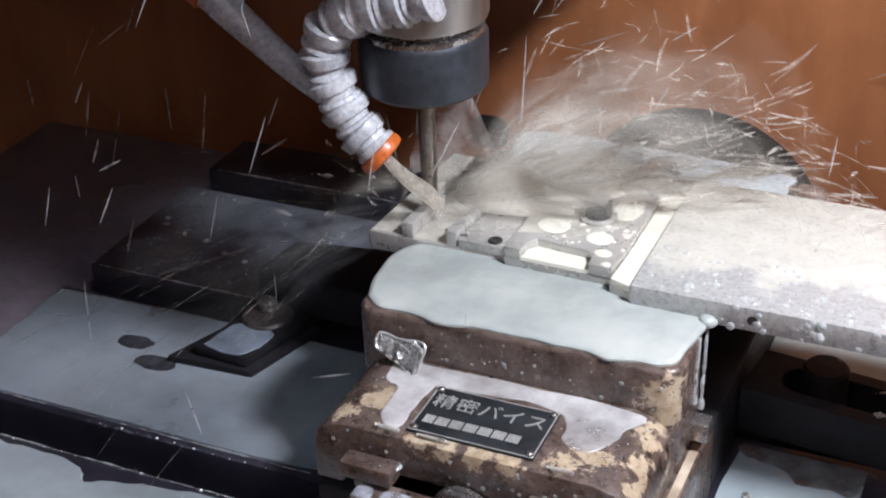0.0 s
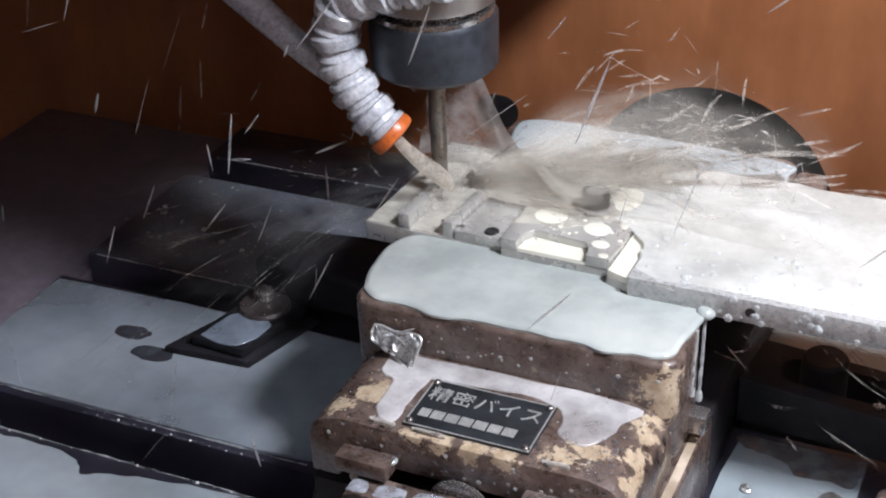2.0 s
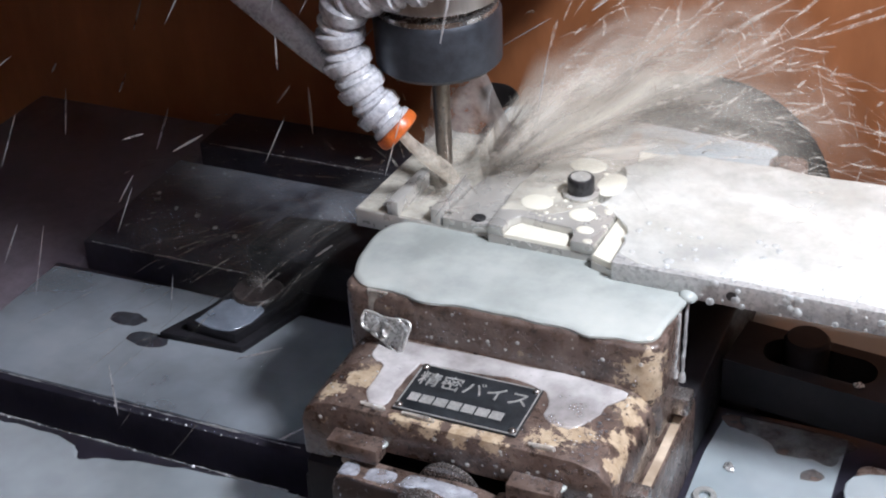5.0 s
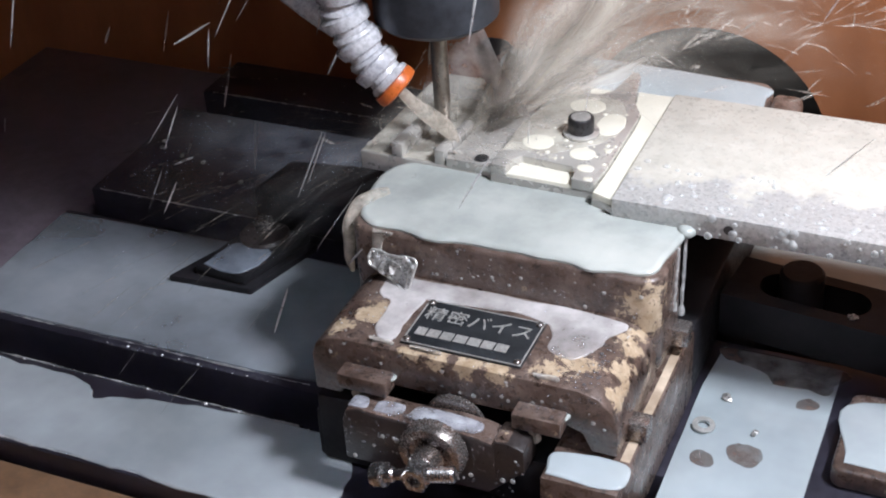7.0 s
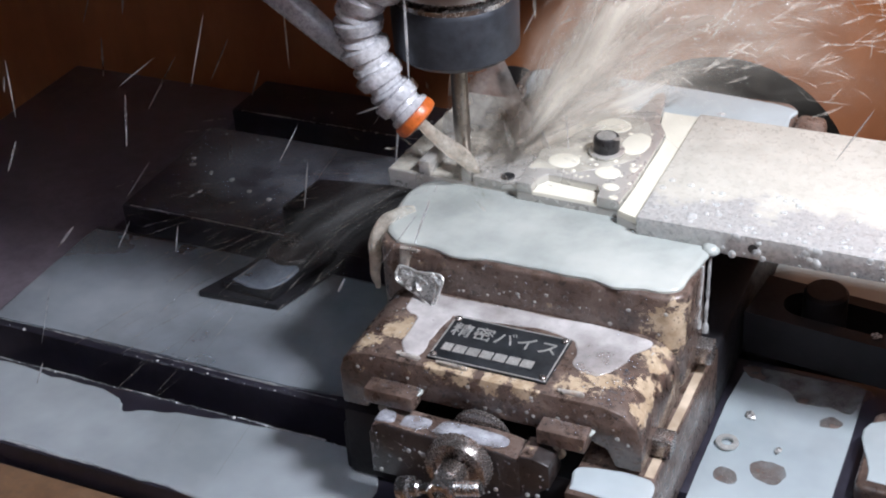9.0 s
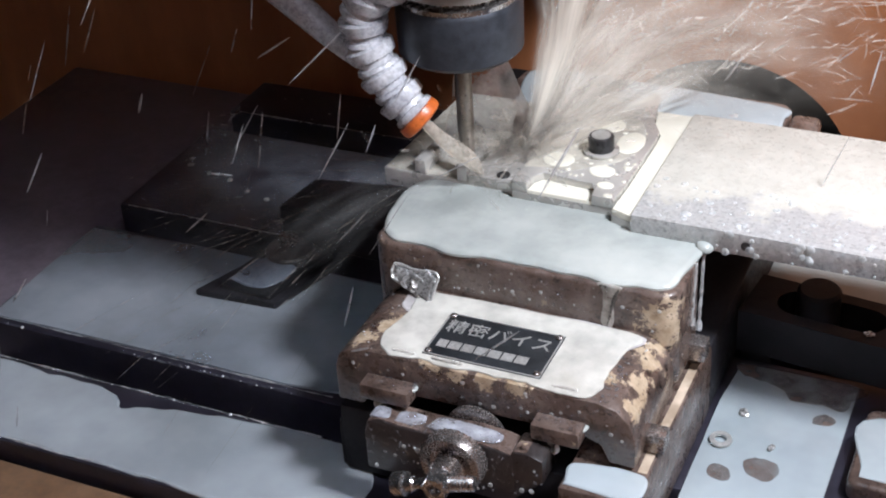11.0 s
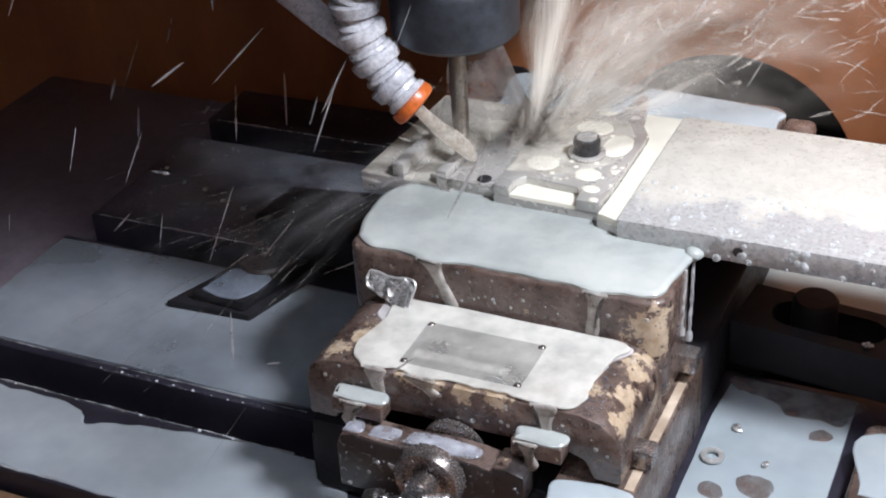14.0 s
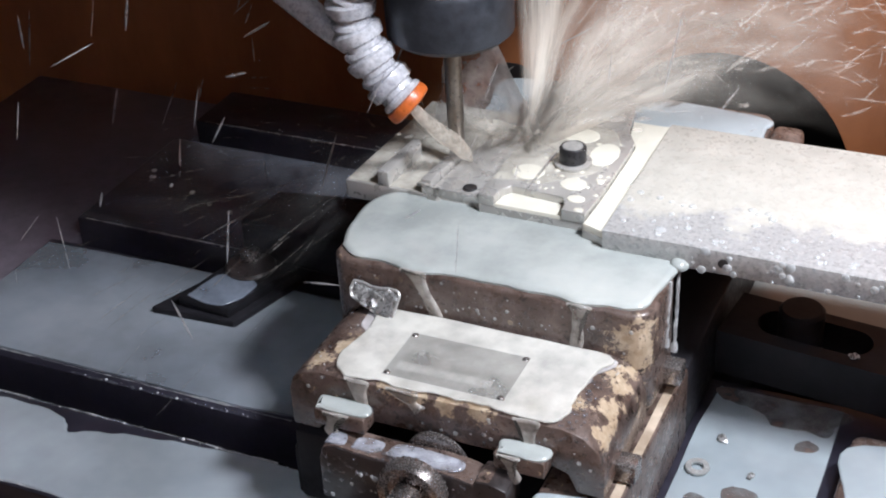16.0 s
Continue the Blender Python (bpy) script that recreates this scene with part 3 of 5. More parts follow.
    prism(bm, [(0.0236, 0.0340), (0.0236, 0.0562), (0.0300, 0.0569), (0.0379, 0.0547), (0.0379, 0.0418)], -0.0764, -0.0606, "y", 0.0007)
    part("bracket_block", bm, BRACKET, vise, "worn steel block at the bracket end")
    for x0, x1 in ((-0.0575, -0.0325), (0.0285, 0.0515)):
        bm = bmesh.new()
        box(bm, x0, x1, -0.0672, -0.0572, 0.0585, 0.0668, 0.0009)
        part("guide_tab", bm, PAINT, vise)
    ax, az = -0.0040, 0.0468
    bm = bmesh.new()
    lathe(bm, [(0.010, -0.0574), (0.0150, -0.0577), (0.0150, -0.0600), (0.0135, -0.0606)], 32, (ax + 0.002, 0, az), "y")
    part("rear_collar", bm, GREASE, vise)
    bm = bmesh.new()
    lathe(bm, [(0.0130, -0.0762), (0.0158, -0.0772), (0.0158, -0.0836), (0.0146, -0.0852), (0.0112, -0.0854), (0.0104, -0.0835), (0.0072, -0.0832)], 60, (ax, 0, az), "y")
    for i, v in enumerate(bm.verts):
        r = Vector((v.co.x - ax, 0, v.co.z - az))
        if r.length > 0.0155 and i % 2:
            v.co -= r * 0.030
    part("collar", bm, GREASE, vise, "greasy knurled screw collar")
    bm = bmesh.new()
    prof = [(0.0074, -0.0830)]
    for i in range(6):
        y = -0.0850 - 0.0014 * i
        prof += [(0.0072, y), (0.0060, y - 0.0007)]
    prof += [(0.0056, -0.0935), (0.0048, -0.0940)]
    lathe(bm, prof, 28, (ax, 0, az), "y")
    part("screw", bm, GREASE, vise, "greasy threaded vise screw")
    bm = bmesh.new()
    lathe(bm, [(0.0056, -0.0936), (0.0072, -0.0944), (0.0072, -0.1010), (0.0062, -0.1022), (0.0036, -0.1022), (0.0034, -0.0990), (0.0003, -0.0985)], 6, (ax, 0, az), "y")
    part("screw_head", bm, BRIGHT, vise, "bright six-sided screw head")
    bm = bmesh.new()
    prof = [(0.0030, -0.0235), (0.0056, -0.0228), (0.0058, -0.0172), (0.0040, -0.0165), (0.0036, -0.0130), (0.0026, -0.0120), (0.0026, -0.0060)] + [(0.0027 + 0.0010 * (i % 2), 0.0060 + 0.0008 * i) for i in range(16)] + [(0.0026, 0.0190)]
    lathe(bm, prof, 18, (0, 0, 0), "x")
    bmesh.ops.transform(bm, matrix=pose(ax, -0.0972, az, 0, -17, 0), verts=bm.verts[:])
    part("cross_pin", bm, BRIGHT, vise, "threaded cross pin of the screw")
    # square studs on the side
    for y, z in ((0.028, 0.0555), (-0.038, 0.0500)):
        bm = bmesh.new()
        box(bm, 0.0740, 0.0835, y - 0.005, y + 0.005, z - 0.005, z + 0.005, 0.0012)
        part("stud", bm, GREASE, vise)
    # nameplate
    bm = bmesh.new()
    box(bm, -0.0315, 0.0275, -0.0510, -0.0165, 0.0791, 0.0803, 0.0004)
    plate = part("nameplate", bm, PLATE, vise, "black etched metal nameplate with pale characters")
    bm = bmesh.new()
    for x0, x1, y0, y1 in ((-0.0310, 0.0270, -0.0506, -0.0500), (-0.0310, 0.0270, -0.0176, -0.0170), (-0.0310, -0.0304, -0.0500, -0.0176), (0.0264, 0.0270, -0.0500, -0.0176)):
        box(bm, x0, x1, y0, y1, 0.0801, 0.0806)
    part("border", bm, LETTER, plate)
    for x, y in ((-0.0290, -0.0190), (0.0250, -0.0190), (-0.0290, -0.0485), (0.0250, -0.0485)):
        bm = bmesh.new()
        lathe(bm, [(0.0019, 0.0802), (0.0019, 0.0808), (0.0014, 0.0815), (0.0004, 0.0819)], 14, (x, y, 0))
        part("plate_rivet", bm, GREASE, plate)
    cu = bpy.data.curves.new("title", "FONT")
    cu.body = "\u7cbe\u5bc6\u30d0\u30a4\u30b9"
    cu.size, cu.extrude, cu.align_x, cu.align_y = 0.0106, 0.0003, "CENTER", "CENTER"
    cu.space_character = 1.04
    cu.materials.append(LETTER)
    txt = new("lettering", cu)
    txt.matrix_world = pose(-0.002, -0.0275, 0.0804)
    txt.parent = plate
    # second line: plain bars
    rng = random.Random(4)
    x = -0.0275
    for w in (0.0048, 0.0058, 0.0058, 0.0058, 0.0058, 0.0058, 0.0058):
        bm = bmesh.new()
        box(bm, x, x + w, -0.0438, -0.0382, 0.0803, 0.0806)
        part("caption_bar", bm, LETTER, plate)
        x += w + 0.0009


build_vise()

# ---- aluminium work held in the vise ----
work = thing("aluminium_workpiece", "flat aluminium bar being milled, wet with coolant", "workpiece")


def build_work():
    bm = bmesh.new()
    prism(bm, [(0.0385, 0.0437), (0.42, 0.0430), (0.42, 0.1545), (0.0385, 0.1545)], 0.1022, 0.1143, "z", 0.0006)
    part("bar", bm, ALU, work, "uncut aluminium bar end with coolant film")
    bm = bmesh.new()
    prism(bm, [(-0.0284, 0.0560), (0.0266, 0.0552), (0.0266, 0.0500), (0.0384, 0.0455), (0.0384, 0.1560), (-0.0284, 0.1560)], 0.0985, 0.1085, "z", 0.0005)
    part("floor_web", bm, CUT_ALU, work)
    bm = bmesh.new()
    prism(bm, [(-0.1040, 0.0615), (-0.0285, 0.0600), (-0.0285, 0.1560), (-0.0985, 0.1560)], 0.0955, 0.1058, "z", 0.0006)
    part("cut_floor", bm, CUT_ALU, work)
    # the finished island with its fingers and pockets
    bm = bmesh.new()
    isl = [(0.0262, 0.0548), (0.0275, 0.0720), (0.0275, 0.1220), (0.0268, 0.1290), (0.0205, 0.1400), (0.0150, 0.1690), (0.0125, 0.1725), (0.0095, 0.1715), (0.0062, 0.1490), (0.0020, 0.1435), (-0.0045, 0.1420),
           (-0.0078, 0.1460), (-0.0100, 0.1715), (-0.0130, 0.1730), (-0.0160, 0.1705), (-0.0190, 0.1520), (-0.0282, 0.1000), (-0.0285, 0.0565), (-0.0203, 0.0562), (-0.0196, 0.0640), (-0.0160, 0.0690), (0.0110, 0.0665), (0.0140, 0.0610), (0.0145, 0.0552)]
    prism(bm, isl, 0.1086, 0.1143, "z", 0.0004)
    part("island", bm, CUT_ALU, work, "finished island with fingers and pockets")
    for pts in ([(-0.0855, 0.0613), (-0.0792, 0.0612), (-0.0770, 0.0960), (-0.0790, 0.0985), (-0.0828, 0.0985)], [(-0.0612, 0.0609), (-0.0555, 0.0608), (-0.0525, 0.0930), (-0.0545, 0.0955), (-0.0580, 0.0950)]):
        bm = bmesh.new()
        prism(bm, pts, 0.1056, 0.1141, "z", 0.0006)
        part("rib", bm, CUT_ALU, work)
    bm = bmesh.new()
    prism(bm, [(-0.0546, 0.0604), (-0.0290, 0.0598), (-0.0290, 0.1300), (-0.0440, 0.1300), (-0.0515, 0.0960)], 0.1056, 0.1108, "z", 0.0005)
    part("step", bm, CUT_ALU, work)
    bm = bmesh.new()
    lathe(bm, [(0.0022, 0.1106), (0.0034, 0.1110), (0.0036, 0.1116), (0.0030, 0.1120), (0.0022, 0.1117)], 20, (-0.0365, 0.0650, 0))
    part("screw_hole", bm, BOLT, work, "dark rim of a drilled hole")
    # flat dark disc painting the shade inside a pin hole
    bm = bmesh.new()
    lathe(bm, [(0.0024, 0.0430), (0.0024, 0.0433)], 16, (0.0955, 0, 0.1082), "y")
    part("pin_hole", bm, DARK_VOID, work)


build_work()

bolt = thing("socket_bolt", "black socket head bolt on a pale washer", "bolt")


def build_bolt():
    bm = bmesh.new()
    lathe(bm, [(0.0092, 0.0), (0.0094, 0.0003), (0.0094, 0.0016), (0.0090, 0.0019), (0.004, 0.0019)], 36)
    part("washer", bm, CUT_ALU, bolt)
    bm = bmesh.new()
    lathe(bm, [(0.0066, 0.0019), (0.0068, 0.0024), (0.0068, 0.0090), (0.0061, 0.0100), (0.0036, 0.0100), (0.0034, 0.0062), (0.0003, 0.0060)], 30)
    part("bolt_head", bm, BOLT, bolt)
    bm = bmesh.new()
    lathe(bm, [(0.0052, 0.0098), (0.0050, 0.01025), (0.0003, 0.01030)], 20)
    part("coolant_fill", bm, LETTER, bolt, "coolant standing in the socket")
    bolt.matrix_world = pose(0.0048, 0.0985, 0.1144)


build_bolt()

# ---- clamps and loose steel on the table ----
clamp = thing("strap_clamp", "black steel strap clamp with bolt, wet", "clamp", "clamps on the table")


def build_clamp():
    bm = bmesh.new()
    prism(bm, [(-0.2330, 0.0500), (-0.1800, 0.0530), (-0.1640, 0.1080), (-0.2100, 0.1080)], 0.0005, 0.0055, "z", 0.0012)
    part("foot", bm, BLACK_IRON_SHADE, clamp)
    bm = bmesh.new()
    prism(bm, [(-0.2180, 0.0560), (-0.1840, 0.0545), (-0.1690, 0.1080), (-0.2060, 0.1080)], 0.0055, 0.0122, "z", 0.0012)
    part("pad", bm, BLACK_IRON_SHADE, clamp)
    bm = bmesh.new()
    lathe(bm, [(0.0150, 0.0122), (0.0152, 0.0135), (0.0140, 0.0152), (0.0060, 0.0156)], 30, (-0.193, 0.0960, 0))
    part("washer", bm, BRACKET, clamp, "wet brown washer")
    bm = bmesh.new()
    lathe(bm, [(0.0060, 0.0155), (0.0062, 0.0165), (0.0060, 0.0200), (0.0045, 0.0212), (0.0004, 0.0214)], 18, (-0.196, 0.1010, 0))
    part("stud", bm, GREASE, clamp, "bright worn stud end")
    bm = bmesh.new()
    prism(bm, [(-0.2070, 0.1095), (-0.1700, 0.1060), (-0.0815, 0.1030), (-0.0815, 0.1600), (-0.1500, 0.1560), (-0.2010, 0.1480)], 0.0100, 0.0350, "z", 0.0035, 3)
    part("strap", bm, BLACK_IRON_SHADE, clamp)


build_clamp()

strap = thing("slotted_bar", "long black slotted clamp bar lying beside the vise", "clamp", "clamps on the table")


def build_strap():
    bm = bmesh.new()
    # bar with a long oblong slot, built as a ring of faces round the slot
    x0, x1, y0, y1, z0, z1 = 0.0850, 0.34, 0.0900, 0.1280, 0.010, 0.035
    slot = rounded(0.100, 0.158, 0.0985, 0.1205, 0.0108, 6)
    n = len(slot)
    cx, cy = 0.1290, 0.1095
    outer = []
    for u, v in slot:
        dx, dy = u - cx, v - cy
        k = min(((x1 - cx) if dx > 0 else (cx - x0)) / max(abs(dx), 1e-6), ((y1 - cy) if dy > 0 else (cy - y0)) / max(abs(dy), 1e-6))
        outer.append((cx + dx * k, cy + dy * k))
    for c in ((x0, y0), (x1, y0), (x1, y1), (x0, y1)):
        i = min(range(n), key=lambda j: (outer[j][0] - c[0]) ** 2 + (outer[j][1] - c[1]) ** 2)
        outer[i] = c
    rows = [[bm.verts.new((u, v, z)) for u, v in pts] for pts, z in ((slot, z0), (slot, z1), (outer, z1), (outer, z0))]
    rows.append(rows[0])
    for a, c in zip(rows, rows[1:]):
        for i in range(n):
            bm.faces.new((a[i], a[(i + 1) % n], c[(i + 1) % n], c[i]))
    bmesh.ops.recalc_face_normals(bm, faces=bm.faces[:])
    part("bar", bm, BLACK_IRON_SHADE, strap)
    bm = bmesh.new()
    lathe(bm, [(0.0116, 0.012), (0.0116, 0.043), (0.0100, 0.0448), (0.0004, 0.0450)], 26, (0.1205, 0.1135, 0))
    part("knob", bm, BLACK_IRON_SHADE, strap)
    for x in (0.090, 0.20, 0.32):
        bm = bmesh.new()
        box(bm, x - 0.004, x + 0.012, 0.096, 0.122, 0.0005, 0.0102, 0.001)
        part("packing", bm, BLACK_IRON_SHADE, strap)
    strap.matrix_world = pose(0.120, 0.1175, 0, 0, 0, -6.5) @ pose(-0.120, -0.1175, 0)


build_strap()

riser = thing("riser_block", "brown worn riser block with coolant on top", "block")
bm = bmesh.new()
prism(bm, rounded(0.1575, 0.30, 0.0060, 0.0660, 0.006), 0.0005, 0.0120, "z", 0.0022, 3)
part("body", bm, PAINT, riser)

washer = thing("loose_washer", "small bright washer lying in coolant", "washer")
bm = bmesh.new()
lathe(bm, [(0.0030, 0.0), (0.0056, 0.0), (0.0058, 0.0004), (0.0056, 0.0012), (0.0030, 0.0012), (0.0028, 0.0006), (0.0030, 0.0)], 28, cap=False)
part("ring", bm, LETTER, washer)
washer.matrix_world = pose(0.0925, 0.0270, 0.0022, 2, 1, 0)


def chip_mesh(bm, size, seed):
    m = Matrix.Diagonal((size, size * 0.62, size * 0.30, 1))
    bmesh.ops.create_icosphere(bm, subdivisions=3, radius=1.0, matrix=m)
    for v in bm.verts:
        v.co += size * 0.30 * noise.noise_vector(v.co * (1.6 / size) + Vector((seed, 0, 0))) + size * 0.1 * noise.noise_vector(v.co * (5 / size))


big_chip = thing("aluminium_chip", "crumpled bright aluminium chip resting on the vise ledge", "metal chip", "aluminium chips")
bm = bmesh.new()
outline = [(-0.0125, 0.0030), (-0.0110, 0.0065), (-0.002, 0.0060), (0.0100, 0.0075), (0.0125, 0.0040), (0.0118, -0.0040), (0.0100, -0.0085), (0.003, -0.0055), (-0.006, -0.0025), (-0.0115, -0.0010)]
puddle(bm, outline, -0.0008, 0.0012, 5, 0.0006)
chip_mesh(bm, 0.0062, 5)
for v in bm.verts:
    v.co += 0.0010 * noise.noise_vector(v.co * 300)
curl = part("curl", bm, CHIP, big_chip)
bm = bmesh.new()
rim = smooth_line([(x, y, 0.0002) for x, y in (*outline, outline[0])], 7)
rim = [q + 0.0006 * noise.noise_vector(q * 260) for q in rim]
tube(bm, rim, [0.0007 + 0.0004 * abs(noise.noise(q * 300)) for q in rim], 7)
part("rim", bm, LETTER, big_chip, "bright torn rim")
big_chip.matrix_world = pose(-0.0565, -0.0062, 0.0858, 58, 4, -4)
for i, (x, y, z, sz, rz) in enumerate(((0.098, 0.052, 0.0022, 0.0035, -40), (0.150, 0.094, 0.0360, 0.0028, 20), (0.1175, 0.030, 0.0022, 0.0024, 70))):
    c = thing("aluminium_chip", "small bright curl of aluminium", "metal chip", "aluminium chips")
    bm = bmesh.new()
    chip_mesh(bm, sz, 7.0 + i)
    part("curl", bm, CHIP, c)
    c.matrix_world = pose(x, y, z, 10, 5, rz)


# ---- lying coolant ----
def pool(label, outline, z, h, seed, material=MILK, wob=0.0015, sharp=False, name="coolant_puddle"):
    bm = bmesh.new()
    puddle(bm, outline, z, h, seed, wob, 7, sharp)
    return tagged(mesh_ob(name, bm, material), label, "puddle", "lying coolant")


pool("milky coolant film on the jaw top", [(-0.0785, 0.009), (-0.070, 0.0026), (-0.058, 0.0026), (-0.048, 0.0018), (-0.040, -0.0004), (-0.032, -0.0002), (-0.024, 0.0018), (-0.014, 0.0026), (-0.004, 0.0020), (0.006, 0.0026), (0.016, 0.0018), (0.026, 0.0024), (0.034, 0.0018), (0.041, -0.0004), (0.048, 0.0006), (0.055, 0.0024), (0.064, 0.0030), (0.0715, 0.008), (0.0728, 0.020), (0.0758, 0.0380), (0.0752, 0.0480), (0.060, 0.0505), (0.034, 0.0520), (0.022, 0.0580), (-0.026, 0.0590), (-0.036, 0.0640), (-0.062, 0.0650), (-0.0775, 0.0600), (-0.0845, 0.0470), (-0.0838, 0.030), (-0.0818, 0.018)], 0.1018, 0.0027, 1, MILK, 0.0004)
pool("bluish coolant on the fixed jaw", [(-0.070, 0.162), (0.0, 0.159), (0.070, 0.159), (0.0800, 0.165), (0.0805, 0.185), (0.0760, 0.1985), (0.0, 0.2045), (-0.070, 0.203)], 0.1013, 0.0018, 2, STRIP_MILK, 0.001)
pool("milky coolant on a table strip", [(-0.339, -0.008), (-0.3395, 0.04), (-0.339, 0.094), (-0.25, 0.0975), (-0.165, 0.097), (-0.086, 0.096), (-0.084, 0.04), (-0.086, -0.002), (-0.142, -0.0070), (-0.22, -0.0064), (-0.30, -0.0068)], -0.0004, 0.0016, 3, DIM_LEFT_MILK, 0.0008, True)
# film on the second strip, carrying a painted bluish sheen
pool("milky coolant on a table strip", [(-0.3395, 0.1290), (-0.3395, 0.2390), (-0.085, 0.2390), (-0.085, 0.1290)], -0.0004, 0.0012, 4, FAINT_MILK_SHEEN, 0.0006, True)
pool("milky coolant on the front table strip", [(-0.336, -0.098), (-0.334, -0.046), (-0.27, -0.043), (-0.225, -0.045), (-0.212, -0.056), (-0.195, -0.049), (-0.15, -0.043), (-0.085, -0.042), (-0.060, -0.060), (-0.066, -0.098), (-0.16, -0.0985), (-0.20, -0.098), (-0.26, -0.0985)], -0.0004, 0.0016, 5, FRONT_MILK, 0.002)
pool("bluish coolant on the table beside the vise", [(0.0835, 0.060), (0.086, 0.094), (0.130, 0.094), (0.1485, 0.094), (0.1485, -0.03), (0.0845, -0.03)], -0.0004, 0.0016, 6, STRIP_MILK, 0.0008, True)
for i, (x, y, r) in enumerate(((0.1165, 0.0135, 0.0090), (0.0980, 0.0040, 0.0060), (0.1360, 0.0600, 0.0050))):
    pool("brown bare spot where the coolant has drawn back", [(x + r * math.cos(a), y + r * 0.9 * math.sin(a)) for a in (k * math.pi / 4 for k in range(8))], 0.0008, 0.0006, 60 + i, BARE_AND_SHADOW, 0.002)
# brown strip laid on the coolant as the bar's painted shadow
pool("brown band painting the bar's shadow on the coolant", [(0.090, 0.084), (0.108, 0.080), (0.120, 0.070), (0.132, 0.073), (0.1440, 0.072), (0.1480, 0.082), (0.1480, 0.0935), (0.087, 0.0935)], 0.0008, 0.0006, 66, BARE_AND_SHADOW, 0.002)
bare_spots = [pool("bare dark spot where the spray has parted the coolant", [(x + rx * math.cos(a), y + 0.007 * math.sin(a)) for a in (k * math.pi / 4 for k in range(8))], 0.0009, 0.0004, 80 + i, DARK_SPOT, 0.002) for i, (x, y, rx) in enumerate(((-0.262, 0.060, 0.012), (-0.238, 0.046, 0.014)))]
pool("milky coolant behind the slotted bar", [(0.085, 0.150), (0.085, 0.236), (0.34, 0.236), (0.34, 0.150)], -0.0004, 0.0016, 7, MILK, 0.002)
pool("pale coolant on the riser block", [(0.163, 0.012), (0.163, 0.058), (0.28, 0.060), (0.28, 0.012)], 0.0118, 0.0010, 8, STRIP_MILK, 0.001)
pool("coolant on the vise guide rail", [(0.047, -0.075), (0.047, -0.060), (0.0790, -0.058), (0.0790, -0.075)], 0.0436, 0.0014, 9, STRIP_MILK, 0.0006)
pool("pale film on the vise guide rail", [(0.0753, -0.056), (0.0753, 0.030), (0.0796, 0.030), (0.0796, -0.056)], 0.0437, 0.0006, 15, BARE_FILLER, 0.0003, True)
pool("coolant on the clamp foot", [(-0.2125, 0.0580), (-0.1880, 0.0570), (-0.1810, 0.0820), (-0.2060, 0.0840)], 0.0119, 0.0010, 10, CLAMP_MILK, 0.0012)
pool("cream coolant in the milled channel", [(0.0268, 0.0505), (0.0384, 0.0460), (0.0384, 0.1557), (0.0178, 0.1557), (0.0205, 0.1405), (0.0270, 0.1292), (0.0277, 0.1150), (0.0277, 0.0720)], 0.1083, 0.0034, 11, CREAM, 0.0, True)
pool("cream coolant in the front pocket", [(-0.0202, 0.0562), (0.0146, 0.0556), (0.0141, 0.0610), (0.0112, 0.0665), (-0.0158, 0.0690), (-0.0194, 0.0640)], 0.1083, 0.0020, 12, CREAM, 0.0001, True)
pool("thin cream coolant on the cut floor", [(-0.1030, 0.0622), (-0.0600, 0.0615), (-0.0292, 0.0615), (-0.0288, 0.1330), (-0.0288, 0.1550), (-0.0980, 0.1550)], 0.1057, 0.0005, 14, FLOOR_FILM, 0.0, True)
pool("thin cream coolant on the island", [(-0.0275, 0.0720), (-0.0180, 0.0740), (-0.0030, 0.0750), (0.0070, 0.0840), (0.0180, 0.0930), (0.0230, 0.1080), (0.0220, 0.1230), (0.0140, 0.1380), (0.0040, 0.1400), (-0.0060, 0.1390), (-0.0150, 0.1480), (-0.0270, 0.1000)], 0.1141, 0.0004, 16, FLOOR_FILM, 0.0010)
pool("cream coolant in the rear pocket", [(-0.0045, 0.1422), (0.0020, 0.1438), (0.0060, 0.1492), (0.0070, 0.1555), (-0.0086, 0.1555), (-0.0076, 0.1462)], 0.1083, 0.0020, 13, CREAM, 0.0001, True)
for i, (x, y, rx, ry) in enumerate(((0.012, 0.0795, 0.0068, 0.0060), (-0.013, 0.0840, 0.0085, 0.0075), (0.0165, 0.1120, 0.0075, 0.0120), (0.0180, 0.0665, 0.0045, 0.0035), (0.0235, 0.0860, 0.0020, 0.0024), (0.0225, 0.0570, 0.0026, 0.0020), (-0.001, 0.1275, 0.010, 0.008))):
    pool("round patch of cream coolant on the work", [(x + rx * math.cos(a), y + ry * math.sin(a)) for a in (k * math.pi / 4 for k in range(8))], 0.1141, 0.0007, 20 + i, CREAM, 0.0003)
pool("coolant on the thrust bracket", [(-0.020, -0.0735), (-0.016, -0.0650), (0.004, -0.0645), (0.015, -0.0665), (0.014, -0.0730), (0.0, -0.0745)], 0.0560, 0.0012, 40, TOP_FILM, 0.0004)
pool("coolant on the thrust bracket", [(-0.049, -0.0745), (-0.048, -0.0670), (-0.042, -0.0660), (-0.040, -0.0735)], 0.0556, 0.0012, 41, TOP_FILM, 0.0004)
pool("coolant on the thrust bracket", [(-0.037, -0.0735), (-0.036, -0.0660), (-0.024, -0.0655), (-0.025, -0.0725)], 0.0550, 0.0010, 47, TOP_FILM, 0.0005)
